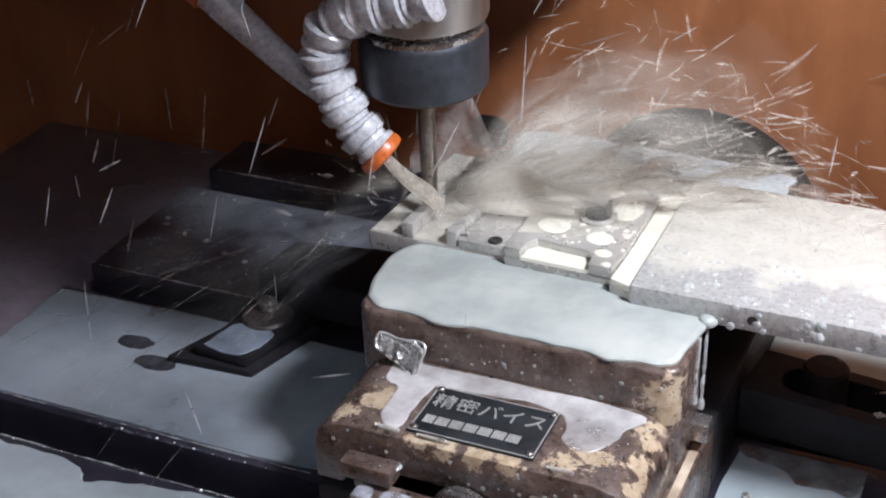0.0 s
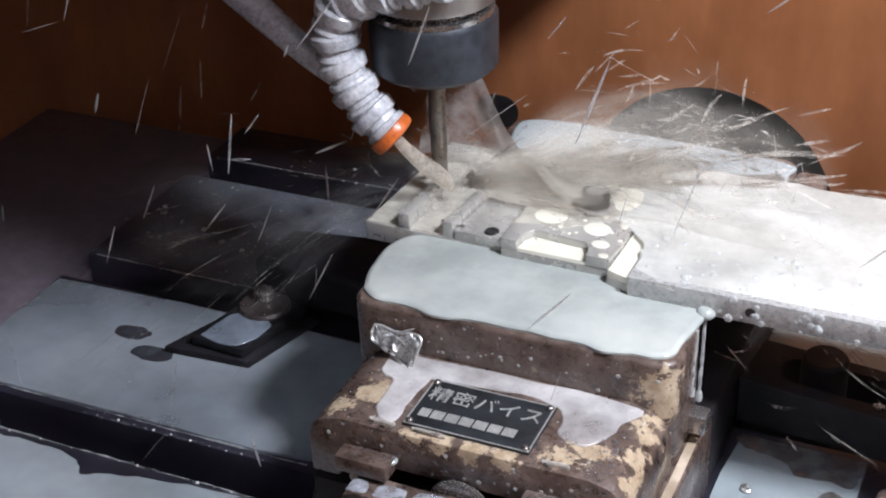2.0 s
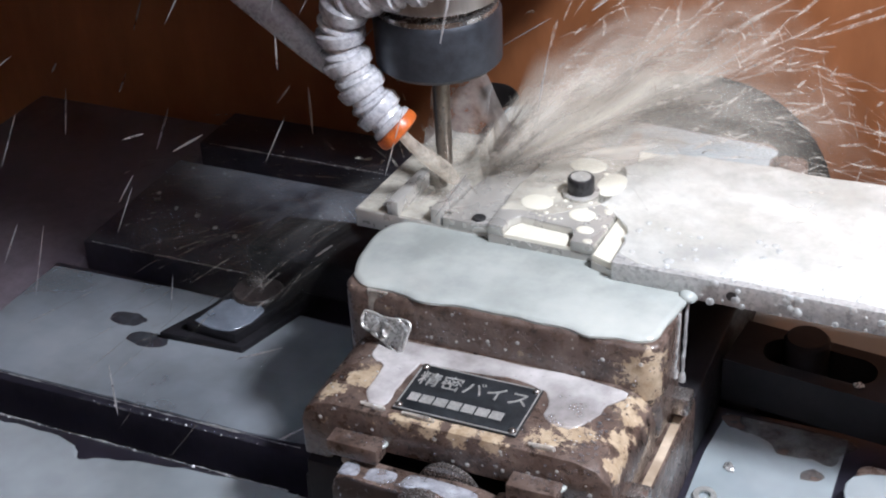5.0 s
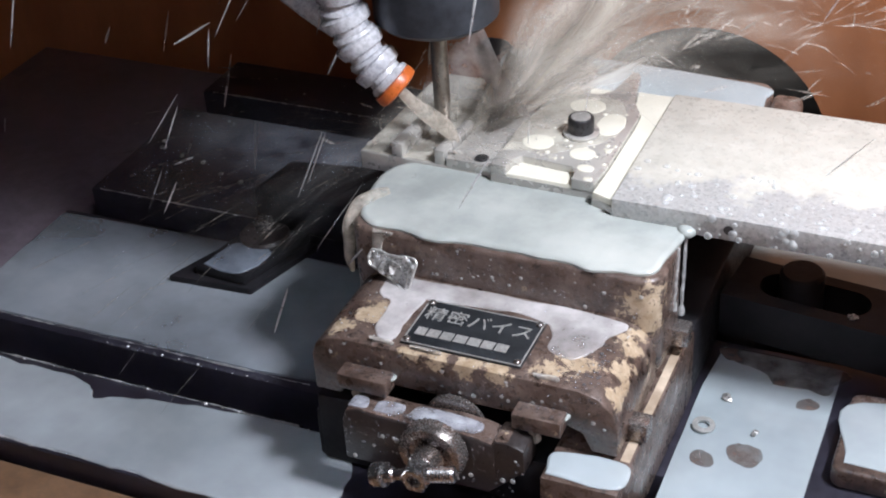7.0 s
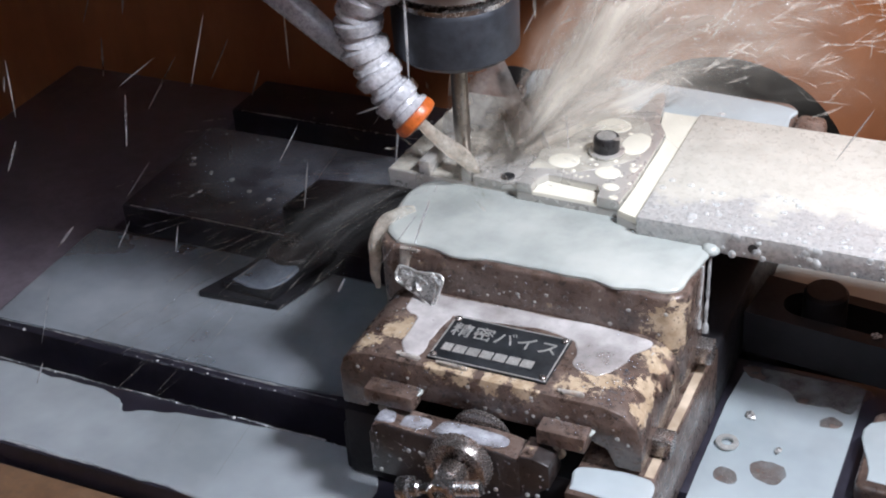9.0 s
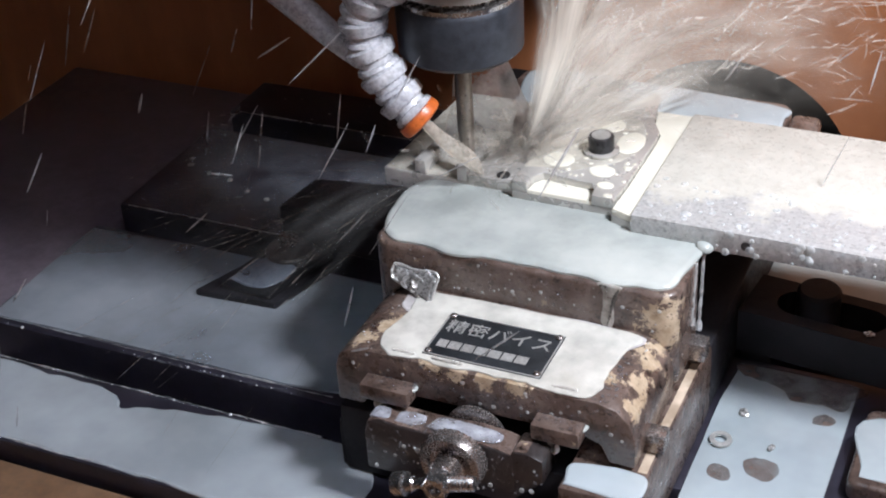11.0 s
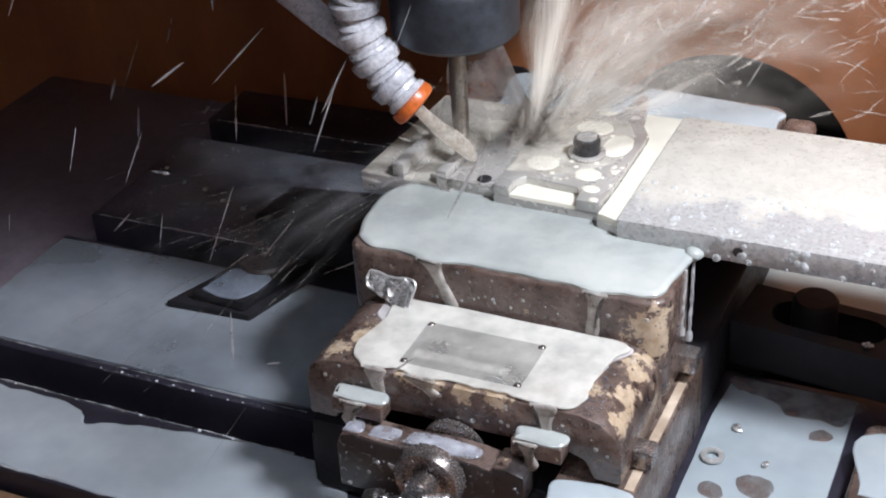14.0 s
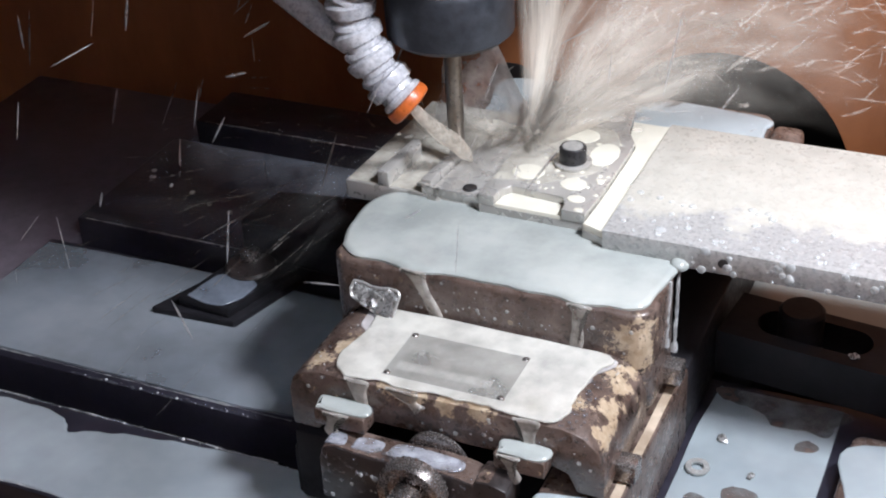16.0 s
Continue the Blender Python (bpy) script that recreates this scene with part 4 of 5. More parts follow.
# coolant that spreads over the ledge and its nameplate
thin_ledge = pool("thin coolant along the foot of the jaw", [(-0.060, -0.002), (-0.058, -0.018), (-0.050, -0.024), (-0.046, -0.046), (-0.036, -0.050), (-0.034, -0.020), (-0.028, -0.0145), (0.020, -0.0135), (0.030, -0.020), (0.034, -0.034), (0.046, -0.037), (0.053, -0.030), (0.056, -0.018), (0.054, -0.002)], 0.0787, 0.0008, 42, PINK_FILM, 0.0015)
ledge_pool = pool("milky coolant flooding the nameplate ledge", [(-0.056, -0.003), (-0.052, -0.022), (-0.055, -0.046), (-0.047, -0.0562), (-0.038, -0.0564), (-0.030, -0.0548), (-0.021, -0.0564), (-0.012, -0.0562), (-0.003, -0.0548), (0.008, -0.0556), (0.020, -0.0550), (0.031, -0.0560), (0.042, -0.0564), (0.050, -0.0556), (0.055, -0.050), (0.055, -0.034), (0.056, -0.016), (0.052, -0.003)], 0.0774, 0.0008, 43, LEDGE_FILM, 0.0015)


bar_flood = pool("milky coolant streaming over the bar", [(0.014, 0.094), (0.034, 0.080), (0.0400, 0.062), (0.050, 0.0480), (0.15, 0.0470), (0.40, 0.0480), (0.40, 0.1540), (0.15, 0.1545), (0.05, 0.1545), (0.022, 0.140), (0.012, 0.116)], 0.1143, 0.0009, 44, FLOOD, 0.003)
tab_pools = [pool("milky coolant heaped on a guide tab", [(x0, -0.0665), (x0, -0.0580), (x1, -0.0578), (x1, -0.0662)], 0.0667, 0.0017, 45 + i, MILK, 0.0008) for i, (x0, x1) in enumerate(((-0.0570, -0.0340), (0.0300, 0.0505)))]


def run_down(label, y, path, width, seed):
    """A flat tongue of coolant running down an upright face; path: x and z from top to bottom."""
    bm = bmesh.new()
    n = len(path)
    wide = [width * (1.35, 0.85, 0.62, 0.74)[min(i, 3)] for i in range(n)]
    left = [(x - w, z) for (x, z), w in zip(path, wide)]
    right = [(x + w, z) for (x, z), w in zip(path, wide)]
    outline = left + [(path[-1][0], path[-1][1] - 0.8 * width)] + right[::-1]
    puddle(bm, outline, 0.0, 0.0014, seed, 0.0007)
    bmesh.ops.transform(bm, matrix=Matrix.Translation((0, y, 0)) @ Matrix(((1, 0, 0, 0), (0, 0, -1, 0), (0, 1, 0, 0), (0, 0, 0, 1))), verts=bm.verts[:])
    return tagged(mesh_ob("coolant_run", bm, RUN), label, "running coolant", "lying coolant")


jaw_run = run_down("milky coolant running down the jaw face", -0.0001, [(0.043, 0.1030), (0.0435, 0.0985), (0.0425, 0.0910), (0.0420, 0.0810)], 0.0042, 1)
corner_run = run_down("milky coolant running down the jaw corner", -0.0001, [(-0.0620, 0.1030), (-0.0645, 0.0985), (-0.0660, 0.0900), (-0.0665, 0.0815)], 0.0038, 8)
jaw_run_late = run_down("milky coolant running down the jaw face", -0.0001, [(-0.038, 0.1030), (-0.035, 0.0985), (-0.031, 0.0900), (-0.027, 0.0805)], 0.0045, 2)
ledge_runs = [run_down("milky coolant dripping over the ledge edge", -0.0571, pts, w, 3 + i) for i, (pts, w) in enumerate((([(-0.040, 0.0808), (-0.039, 0.0740), (-0.0375, 0.0670)], 0.0042), ([(0.040, 0.0808), (0.041, 0.0735), (0.0405, 0.0640)], 0.0042), ([(-0.018, 0.0808), (-0.016, 0.0762), (-0.012, 0.0740)], 0.0055)))]
tab_pools += [run_down("milky coolant dripping off a guide tab", -0.0673, pts, w, 70 + i) for i, (pts, w) in enumerate((([(0.0350, 0.0672), (0.0355, 0.0640), (0.0370, 0.0600), (0.0385, 0.0560)], 0.0040), ([(-0.0460, 0.0672), (-0.0465, 0.0640), (-0.0480, 0.0600), (-0.0490, 0.0565)], 0.0046)))]
pour = run_down("coolant pouring off the work onto the jaw", 0.0598, [(-0.0575, 0.1125), (-0.0570, 0.1100), (-0.0560, 0.1070), (-0.0550, 0.1040)], 0.0048, 9)


def beads(name, label, spots, material=MILK):
    bm = bmesh.new()
    for p, nrm, rad, flat in spots:
        drop(bm, p, nrm, rad, flat)
    return tagged(mesh_ob(name, bm, material), label, "drops", "lying coolant", "stuff")


for y, z1, seed in ((0.0435, 0.058, 3), (0.0300, 0.070, 9)):  # clear trickles down the jaw's end
    bm = bmesh.new()
    line = [Vector((0.0757, y + 0.0016 * noise.noise((k * 0.35, seed, 0)) - 0.0002 * k, 0.1025 + (z1 - 0.1025) * k / 22)) for k in range(23)]
    tube(bm, line, [0.0008 + 0.0004 * noise.noise((k * 0.5, seed, 4)) + (0.0007 if k > 19 else 0) for k in range(23)], 10)
    tagged(mesh_ob("coolant_trickle", bm, DROP), "clear trickle of coolant down the jaw's end", "running coolant", "lying coolant")
bm = bmesh.new()
drop(bm, (0.0758, 0.0435, 0.1040), (0.2, -0.2, 1), 0.0046, 0.62)
tagged(mesh_ob("coolant_drop", bm, MILK), "fat milky drop on the jaw's back corner", "drops", "lying coolant")
end_spill = thing("coolant_pour", "thick milky tongue spilling over the jaw's end", "running coolant", "lying coolant")
bm = bmesh.new()
line = smooth_line([(-0.0740, 0.0300, 0.1035), (-0.0800, 0.0220, 0.1045), (-0.0845, 0.0140, 0.1020), (-0.0862, 0.0085, 0.0950), (-0.0858, 0.0060, 0.0840), (-0.0852, 0.0050, 0.0700)], 6)
tube(bm, line, [0.0034 + 0.0014 * math.sin(2.4 * k / (len(line) - 1)) - 0.0030 * (k / (len(line) - 1)) ** 2 for k in range(len(line))], 16)
for v in bm.verts:
    v.co += 0.0012 * noise.noise_vector(v.co * 110)
part("tongue", bm, JET, end_spill)
rng = random.Random(11)
beads("coolant_beads", "milky drops clinging to the bar's front edge", [((rng.uniform(0.078, 0.30), 0.0433, rng.uniform(0.1030, 0.1135)), (0, -1, 0), 0.0004 + 0.0020 * rng.random() ** 2, 0.4) for _ in range(120)], DROP)
beads("coolant_beads", "drops and bubbles on the bar's top", [((rng.uniform(0.042, 0.30), 0.047 + 0.036 * rng.random() ** 1.4, 0.1143), (0, 0, 1), rng.uniform(0.0005, 0.0022) * (1.6 if rng.random() < 0.12 else 1), 0.32) for _ in range(130)], DROP)
beads("coolant_beads", "small drops on the vise ledge", [((rng.uniform(-0.066, 0.066), rng.uniform(-0.056, -0.004), 0.0790), (0, 0, 1), rng.uniform(0.0003, 0.0006), 0.5) for _ in range(70)], DROP)
beads("coolant_beads", "drops running down the vise front", [((rng.uniform(-0.070, 0.070), -0.0571, rng.uniform(0.060, 0.077)), (0, -1, 0), rng.uniform(0.0004, 0.0013), 0.4) for _ in range(26)], DROP)
beads("coolant_beads", "drops on the jaw face", [((rng.uniform(-0.070, 0.068), -0.0001, rng.uniform(0.080, 0.099)), (0, -1, 0), rng.uniform(0.0003, 0.0012), 0.4) for _ in range(34)], DROP)
beads("coolant_beads", "drops on the thrust bracket", [((rng.uniform(-0.050, 0.038), -0.0771, rng.uniform(0.028, 0.052)), (0, -1, 0), rng.uniform(0.0004, 0.0016), 0.4) for _ in range(24)], DROP)
beads("coolant_beads", "drops on the island", [((rng.uniform(-0.012, 0.026), rng.uniform(0.070, 0.125), 0.1143), (0, 0, 1), rng.uniform(0.0004, 0.0016), 0.35) for _ in range(70)], CREAM)

beads("coolant_beads", "fine clear droplets glittering on the vise ledge", [((rng.uniform(-0.068, 0.062), rng.uniform(-0.056, -0.003), 0.0791), (0, 0, 1), rng.uniform(0.0002, 0.0008), 0.7) for _ in range(280)]
      + [((rng.uniform(0.046, 0.063), rng.uniform(-0.056, -0.020), 0.0790), (0, 0, 1), rng.uniform(0.0003, 0.0009), 0.6) for _ in range(90)], WATER)
beads("coolant_beads", "fine clear droplets on the thrust bracket and tabs", [((rng.uniform(-0.048, 0.036), rng.uniform(-0.0760, -0.0670), 0.0552), (0, 0, 1), rng.uniform(0.0003, 0.0008), 0.7) for _ in range(90)]
      + [((rng.choice((-1, 1)) * rng.uniform(0.030, 0.052), rng.uniform(-0.0638, -0.0578), 0.0668), (0, 0, 1), rng.uniform(0.0003, 0.0008), 0.7) for _ in range(70)], WATER)
beads("coolant_beads", "fine clear droplets glittering on the vise front", [((rng.uniform(-0.070, 0.068), -0.0572, rng.uniform(0.060, 0.078)), (0, -1, 0.2), rng.uniform(0.0003, 0.0008), 0.7) for _ in range(110)]
      + [((rng.uniform(-0.073, 0.073), -0.0002, rng.uniform(0.081, 0.1005)), (0, -1, 0.2), rng.uniform(0.0003, 0.0008), 0.7) for _ in range(110)]
      + [((rng.uniform(-0.050, 0.038), -0.0772, rng.uniform(0.026, 0.053)), (0, -1, 0.2), rng.uniform(0.0003, 0.0008), 0.7) for _ in range(90)], WATER)
beads("coolant_beads", "clear droplets scattered over the bare table strips", [((rng.uniform(-0.335, -0.10), rng.choice((rng.uniform(0.130, 0.238), rng.uniform(0.27, 0.37))), 0.0010), (0, 0, 1), rng.uniform(0.0003, 0.0009), 0.6) for _ in range(45)]
      + [((x + rng.uniform(-0.002, 0.002), y + rng.uniform(-0.003, 0.003), 0.0012), (0, 0, 1), rng.uniform(0.0010, 0.0020), 0.5) for x, y in ((-0.328, 0.192), (-0.305, 0.180), (-0.287, 0.175), (-0.267, 0.167), (-0.322, 0.188), (-0.250, 0.162)) for _ in range(2)], DROP)
spots = []
for y, x0, x1 in ((-0.0120, -0.335, -0.09), (0.1272, -0.335, -0.14), (0.2682, -0.335, -0.11), (-0.0395, -0.30, -0.09), (-0.0975, -0.32, -0.12)):
    x = x0
    while x < x1:
        if noise.noise((x * 22, y * 50, 0)) > -0.15:
            spots.append(((x, y + rng.uniform(-0.0006, 0.0010), 0.0), (0, 0, 1), rng.uniform(0.0004, 0.0013), 0.6))
        x += rng.uniform(0.0012, 0.0040)
beads("coolant_beads", "clear drops strung along the T-slot edges", [q for i, q in enumerate(spots) if i % 4], WATER)
# every fourth drop is whitened to stand for a glint
beads("coolant_beads", "white drops painting the glints along the T-slot edges", [(p, n, r * (0.35 + 0.5 * (i * 0.618 % 1)), 0.7) for i, (p, n, r, f) in enumerate(spots) if i % 4 == 0], GLINT)
# thin whitish threads: the edges' wet highlights put into colour
for y, x0, x1 in ((-0.0078, -0.335, -0.11), (0.1276, -0.335, -0.13), (0.2686, -0.335, -0.12), (-0.0392, -0.31, -0.10), (-0.0980, -0.33, -0.12)):
    bm = bmesh.new()
    line, radii = [], []
    for k in range(140):
        x = x0 + (x1 - x0) * k / 139
        line.append(Vector((x, y + 0.0005 * noise.noise((x * 60, y * 9, 1)), 0.0002)))
        radii.append(max(0.00008, 0.0003 + 0.0009 * noise.noise((x * 35, y * 70, 4)) + 0.0005 * noise.noise((x * 150, y, 7))))
    tube(bm, line, radii, 8)
    tagged(mesh_ob("coolant_trickle", bm, DROP), "thread of coolant in white, painting the wet highlight of a T-slot edge", "puddle", "lying coolant")
# ---- spindle, cutter and hoses (fixed to the machine head) ----
spindle = thing("spindle", "steel spindle nose with black collet chuck and cutter", "milling spindle")


def build_spindle():
    bm = bmesh.new()
    lathe(bm, [(0.0060, 0.1780), (0.0283, 0.1780), (0.0313, 0.1808), (0.0316, 0.2050), (0.0303, 0.2075), (0.0060, 0.2075)], 56)
    part("collet_nut", bm, CHUCK, spindle, "black collet nut")
    bm = bmesh.new()
    lathe(bm, [(0.0250, 0.2072), (0.0300, 0.2074), (0.0300, 0.2100), (0.0260, 0.2112), (0.0260, 0.2145)], 56)
    part("ring", bm, BRIGHT, spindle, "bright turned ring")
    bm = bmesh.new()
    lathe(bm, [(0.0255, 0.2142), (0.0315, 0.2144), (0.0322, 0.2165), (0.0322, 0.2750), (0.060, 0.2800), (0.060, 0.42)], 56)
    part("holder", bm, HOLDER, spindle, "grey steel tool holder")
    bm = bmesh.new()
    lathe(bm, [(0.0038, 0.1110), (0.0040, 0.1115), (0.0040, 0.1300), (0.0043, 0.1310), (0.0043, 0.1790)], 28)
    part("cutter", bm, CARBIDE, spindle, "slim end mill")


build_spindle()
# out of view; box added and sized to shade the guard's left part
bm = bmesh.new()
box(bm, -0.125, 0.065, 0.060, 0.268, 0.212, 0.70, 0.008)
part("head_casting", bm, HOLDER, spindle, "unseen grey head casting added to shade the guard's left")
bm = bmesh.new()
box(bm, -0.070, 0.070, -0.070, 0.0595, 0.300, 0.70, 0.008)
part("quill_housing", bm, HOLDER, spindle, "grey quill housing")

hose = thing("coolant_hose", "grimy white segmented coolant hose with orange nozzle", "coolant hose", "coolant hoses")


def segments(parent, path, radius, count):
    """Ball-jointed segments, each a flared cup over the next ball."""
    line = smooth_line(path, 24)
    total = sum((b - a).length for a, b in zip(line, line[1:]))

    def at(s):
        for a, b in zip(line, line[1:]):
            d = (b - a).length
            if s <= d:
                return a.lerp(b, s / d), (b - a).normalized()
            s -= d
        return line[-1], (line[-1] - line[-2]).normalized()
    for k in range(count):
        p, d = at(total * (k + 0.5) / count)
        ln = total / count
        bm = bmesh.new()
        lathe(bm, [(radius * 0.70, -0.60 * ln), (radius * 0.86, -0.54 * ln), (radius * 0.96, -0.38 * ln), (radius * 0.90, -0.26 * ln), (radius * 0.78, -0.22 * ln), (radius * 0.78, -0.06 * ln), (radius * 0.98, 0.02 * ln),
                   (radius * 1.06, 0.30 * ln), (radius * 1.06, 0.42 * ln), (radius * 0.95, 0.50 * ln), (radius * 0.7, 0.52 * ln)], 26)
        for v in bm.verts:
            v.co += radius * 0.035 * noise.noise_vector(v.co * 160 + Vector((k * 3.1, 0, 0)))
        bmesh.ops.transform(bm, matrix=Matrix.Translation(p) @ d.to_track_quat("Z", "Y").to_matrix().to_4x4(), verts=bm.verts[:])
        part("segment", bm, HOSE, parent)


segments(hose, [(-0.0165, -0.030, 0.1540), (-0.0270, -0.030, 0.1645), (-0.0365, -0.030, 0.1800), (-0.0415, -0.030, 0.1960), (-0.0385, -0.030, 0.2120), (-0.0250, -0.029, 0.2230), (-0.0050, -0.028, 0.2290), (0.016, -0.027, 0.236)], 0.0118, 9)
bm = bmesh.new()
nozzle_dir = Vector((0.62, 0.10, -0.58)).normalized()
lathe(bm, [(0.0100, -0.0034), (0.0116, -0.0028), (0.0121, 0.0004), (0.0115, 0.0024), (0.0098, 0.0032), (0.0074, 0.0030), (0.0062, 0.0012)], 30)
bmesh.ops.transform(bm, matrix=Matrix.Translation((-0.0150, -0.030, 0.1522)) @ nozzle_dir.to_track_quat("Z", "Y").to_matrix().to_4x4(), verts=bm.verts[:])
part("nozzle", bm, ORANGE, hose, "orange plastic nozzle ring")
for ob in hose.children:
    ob.matrix_local = pose(0.0042, 0, 0.0006)

hose_far = thing("coolant_hose", "smooth grey coolant pipe with an orange joint", "coolant hose", "coolant hoses")
bm = bmesh.new()
line = smooth_line([(-0.150, -0.008, 0.2420), (-0.1056, -0.008, 0.2080), (-0.068, -0.008, 0.1790), (-0.052, -0.008, 0.1670)], 10)
tube(bm, line, [0.0085] * 11 + [0.0085 - 0.0002 * i for i in range(len(line) - 11)], 20)
part("pipe", bm, HOSE, hose_far)
bm = bmesh.new()
tube(bm, [Vector((-0.126, -0.008, 0.2238)), Vector((-0.114, -0.008, 0.2146))], [0.0105, 0.0105], 20)
part("joint", bm, ORANGE, hose_far)

# ---- flying coolant ----
jet = thing("coolant_jet", "milky jet of coolant from the orange nozzle", "coolant jet", "flying coolant")
bm = bmesh.new()
rng = random.Random(5)
a, c = Vector((-0.0090, -0.0290, 0.1502)), Vector((0.0105, -0.0060, 0.1125))
line = [a.lerp(c, t / 8) + Vector((0, 0, -0.001 * math.sin(t * 0.8))) for t in range(9)]
tube(bm, line, [0.0026, 0.0030, 0.0034, 0.0038, 0.0041, 0.0043, 0.0042, 0.0034, 0.0012], 14)
for v in bm.verts:
    v.co += 0.0003 * noise.noise_vector(v.co * 300)
part("stream", bm, JET, jet)

sheet = thing("coolant_sheet", "thin glassy sheet of coolant falling behind the cutter", "coolant jet", "flying coolant")
bm = bmesh.new()
top = [bm.verts.new((-0.010 + 0.018 * t, 0.018 + 0.010 * t, 0.168)) for t in (0, 0.25, 0.5, 0.75, 1)]
low = [bm.verts.new((-0.022 + 0.062 * t, 0.020 + 0.012 * math.sin(3 * t), 0.116)) for t in (0, 0.25, 0.5, 0.75, 1)]
for i in range(4):
    bm.faces.new((top[i], top[i + 1], low[i + 1], low[i]))
bmesh.ops.subdivide_edges(bm, edges=bm.edges[:], cuts=4, use_grid_fill=True)
for v in bm.verts:
    v.co += 0.0016 * noise.noise_vector(v.co * 120)
part("sheet", bm, SHEET, sheet)


def arc(d, r, fall):
    return d * r + Vector((0, 0, -fall * r * r))


def fan(name, label, seed, count, spread, lo, hi, reach, length, width, shells, material, fall, lift=0.0, strays=0, stray=0.1):
    """Coolant thrown off the cutter about the +x axis of the thing, falling as it flies: streaks among curved sheets of mist."""
    ob = thing(name, label, "coolant spray", "flying coolant", "stuff")
    rng = random.Random(seed)

    def way(az, el):
        return Vector((math.cos(el) * math.cos(az), math.cos(el) * math.sin(az), math.sin(el)))
    bm = bmesh.new()
    for k in range(count + strays):
        d = way(rng.gauss(0, spread), lo + (hi - lo) * rng.betavariate(1.6, 1.6))
        r0 = 0.020 + reach * rng.random() ** 0.8
        if k >= count:  # single drops flung farther and higher
            d, r0 = way(rng.gauss(0, 0.3), rng.uniform(0.15, 1.25)), rng.uniform(0.10, 0.30)
        ln, w = rng.uniform(*length), rng.uniform(*width)
        veer = Vector((rng.gauss(0, stray), rng.gauss(0, stray), rng.gauss(0, stray)))
        curl = Vector((rng.gauss(0, stray), rng.gauss(0, stray), rng.gauss(0, stray))) * (0.5 * ln)
        line = [arc(d, r0 + ln * t, fall) + veer * (ln * t) + curl * (t * t) for t in (0, 0.2, 0.45, 0.7, 0.88, 1.0)]
        side = d.cross(Vector((rng.uniform(-0.3, 0.3), -0.8, 0.5))).normalized()
        rows = [[bm.verts.new(p + side * (w * k * u)) for u in (-1, 1)] for p, k in zip(line, (0.1, 0.6, 1.0, 0.9, 0.5, 0.1))]
        for a, c in zip(rows, rows[1:]):
            bm.faces.new((a[0], a[1], c[1], c[0]))
    part("drops", bm, SPRAY, ob)
    bm = bmesh.new()
    edge, flow = bm.loops.layers.uv.new("edge"), bm.loops.layers.uv.new("flow")
    nu, nv = 18, 16
    for k, az in enumerate(shells):
        far = reach * rng.uniform(0.85, 1.2)
        where, grid = {}, []
        for i in range(nu + 1):
            u = i / nu
            row = []
            for j in range(nv + 1):
                v = j / nv
                el = lo + (hi - lo) * (u * 1.2 - 0.1)
                p = arc(way(az + 0.05 * math.sin(5 * u + k), el), 0.004 + far * v, fall)
                p.y += 0.009 * (k - 0.5 * (len(shells) - 1))
                p += 0.10 * (0.004 + far * v) * noise.noise_vector(p * 26 + Vector((k * 5, seed, 0)))
                p.z = max(p.z, lift - 0.002)
                q = bm.verts.new(p)
                where[q] = (u, v)
                row.append(q)
            grid.append(row)
        for i in range(nu):
            for j in range(nv):
                f = bm.faces.new((grid[i][j], grid[i + 1][j], grid[i + 1][j + 1], grid[i][j + 1]))
                for loop in f.loops:
                    u, v = where[loop.vert]
                    loop[edge].uv = (u, v)
                    loop[flow].uv = (u + 3.7 * k, v)
    if shells:
        part("mist", bm, material, ob)
    return ob


spray_main = fan("coolant_spray", "broad fan of pale coolant thrown off the cutter", 21, 360, 0.18, 0.20, 1.00, 0.27, (0.007, 0.022), (0.0003, 0.0011), (-0.16, -0.04, 0.08, 0.24), MIST, 2.1, -1, 110, 0.5)
spray_top = fan("coolant_spray", "narrow upright plume of pale coolant", 22, 24, 0.06, -0.16, 0.16, 0.17, (0.020, 0.060), (0.0005, 0.0014), (-0.06, 0.06), PLUME, 0.0, -1)
spray_side = fan("coolant_spray", "low splash of cream coolant spreading over the work", 23, 30, 0.30, -0.05, 0.62, 0.135, (0.006, 0.018), (0.0005, 0.0014), (-0.18, 0.16), SPLASH, 2.0, 0.0)
spray_back = fan("coolant_spray", "fine streaks of coolant thrown back over the table", 24, 110, 0.42, -0.60, 0.12, 0.16, (0.012, 0.044), (0.00018, 0.0006), (-0.35, -0.05, 0.28), BACK_MIST, 0.8, -1)

spray_crown = fan("coolant_spray", "low crown of tan coolant round the cutter's tip", 25, 60, 2.5, 0.05, 0.85, 0.050, (0.004, 0.014), (0.0004, 0.0012), (0.0, 0.9, 1.8, 2.7, 3.6, 4.5, 5.4), CROWN, 3.0, -0.004, 0, 0.4)

splash = thing("coolant_splash", "heap of cream coolant slopping over the bar's edge", "coolant splash", "flying coolant", "stuff")
bm = bmesh.new()
rng = random.Random(52)
nu, nv = 60, 8
grid = []
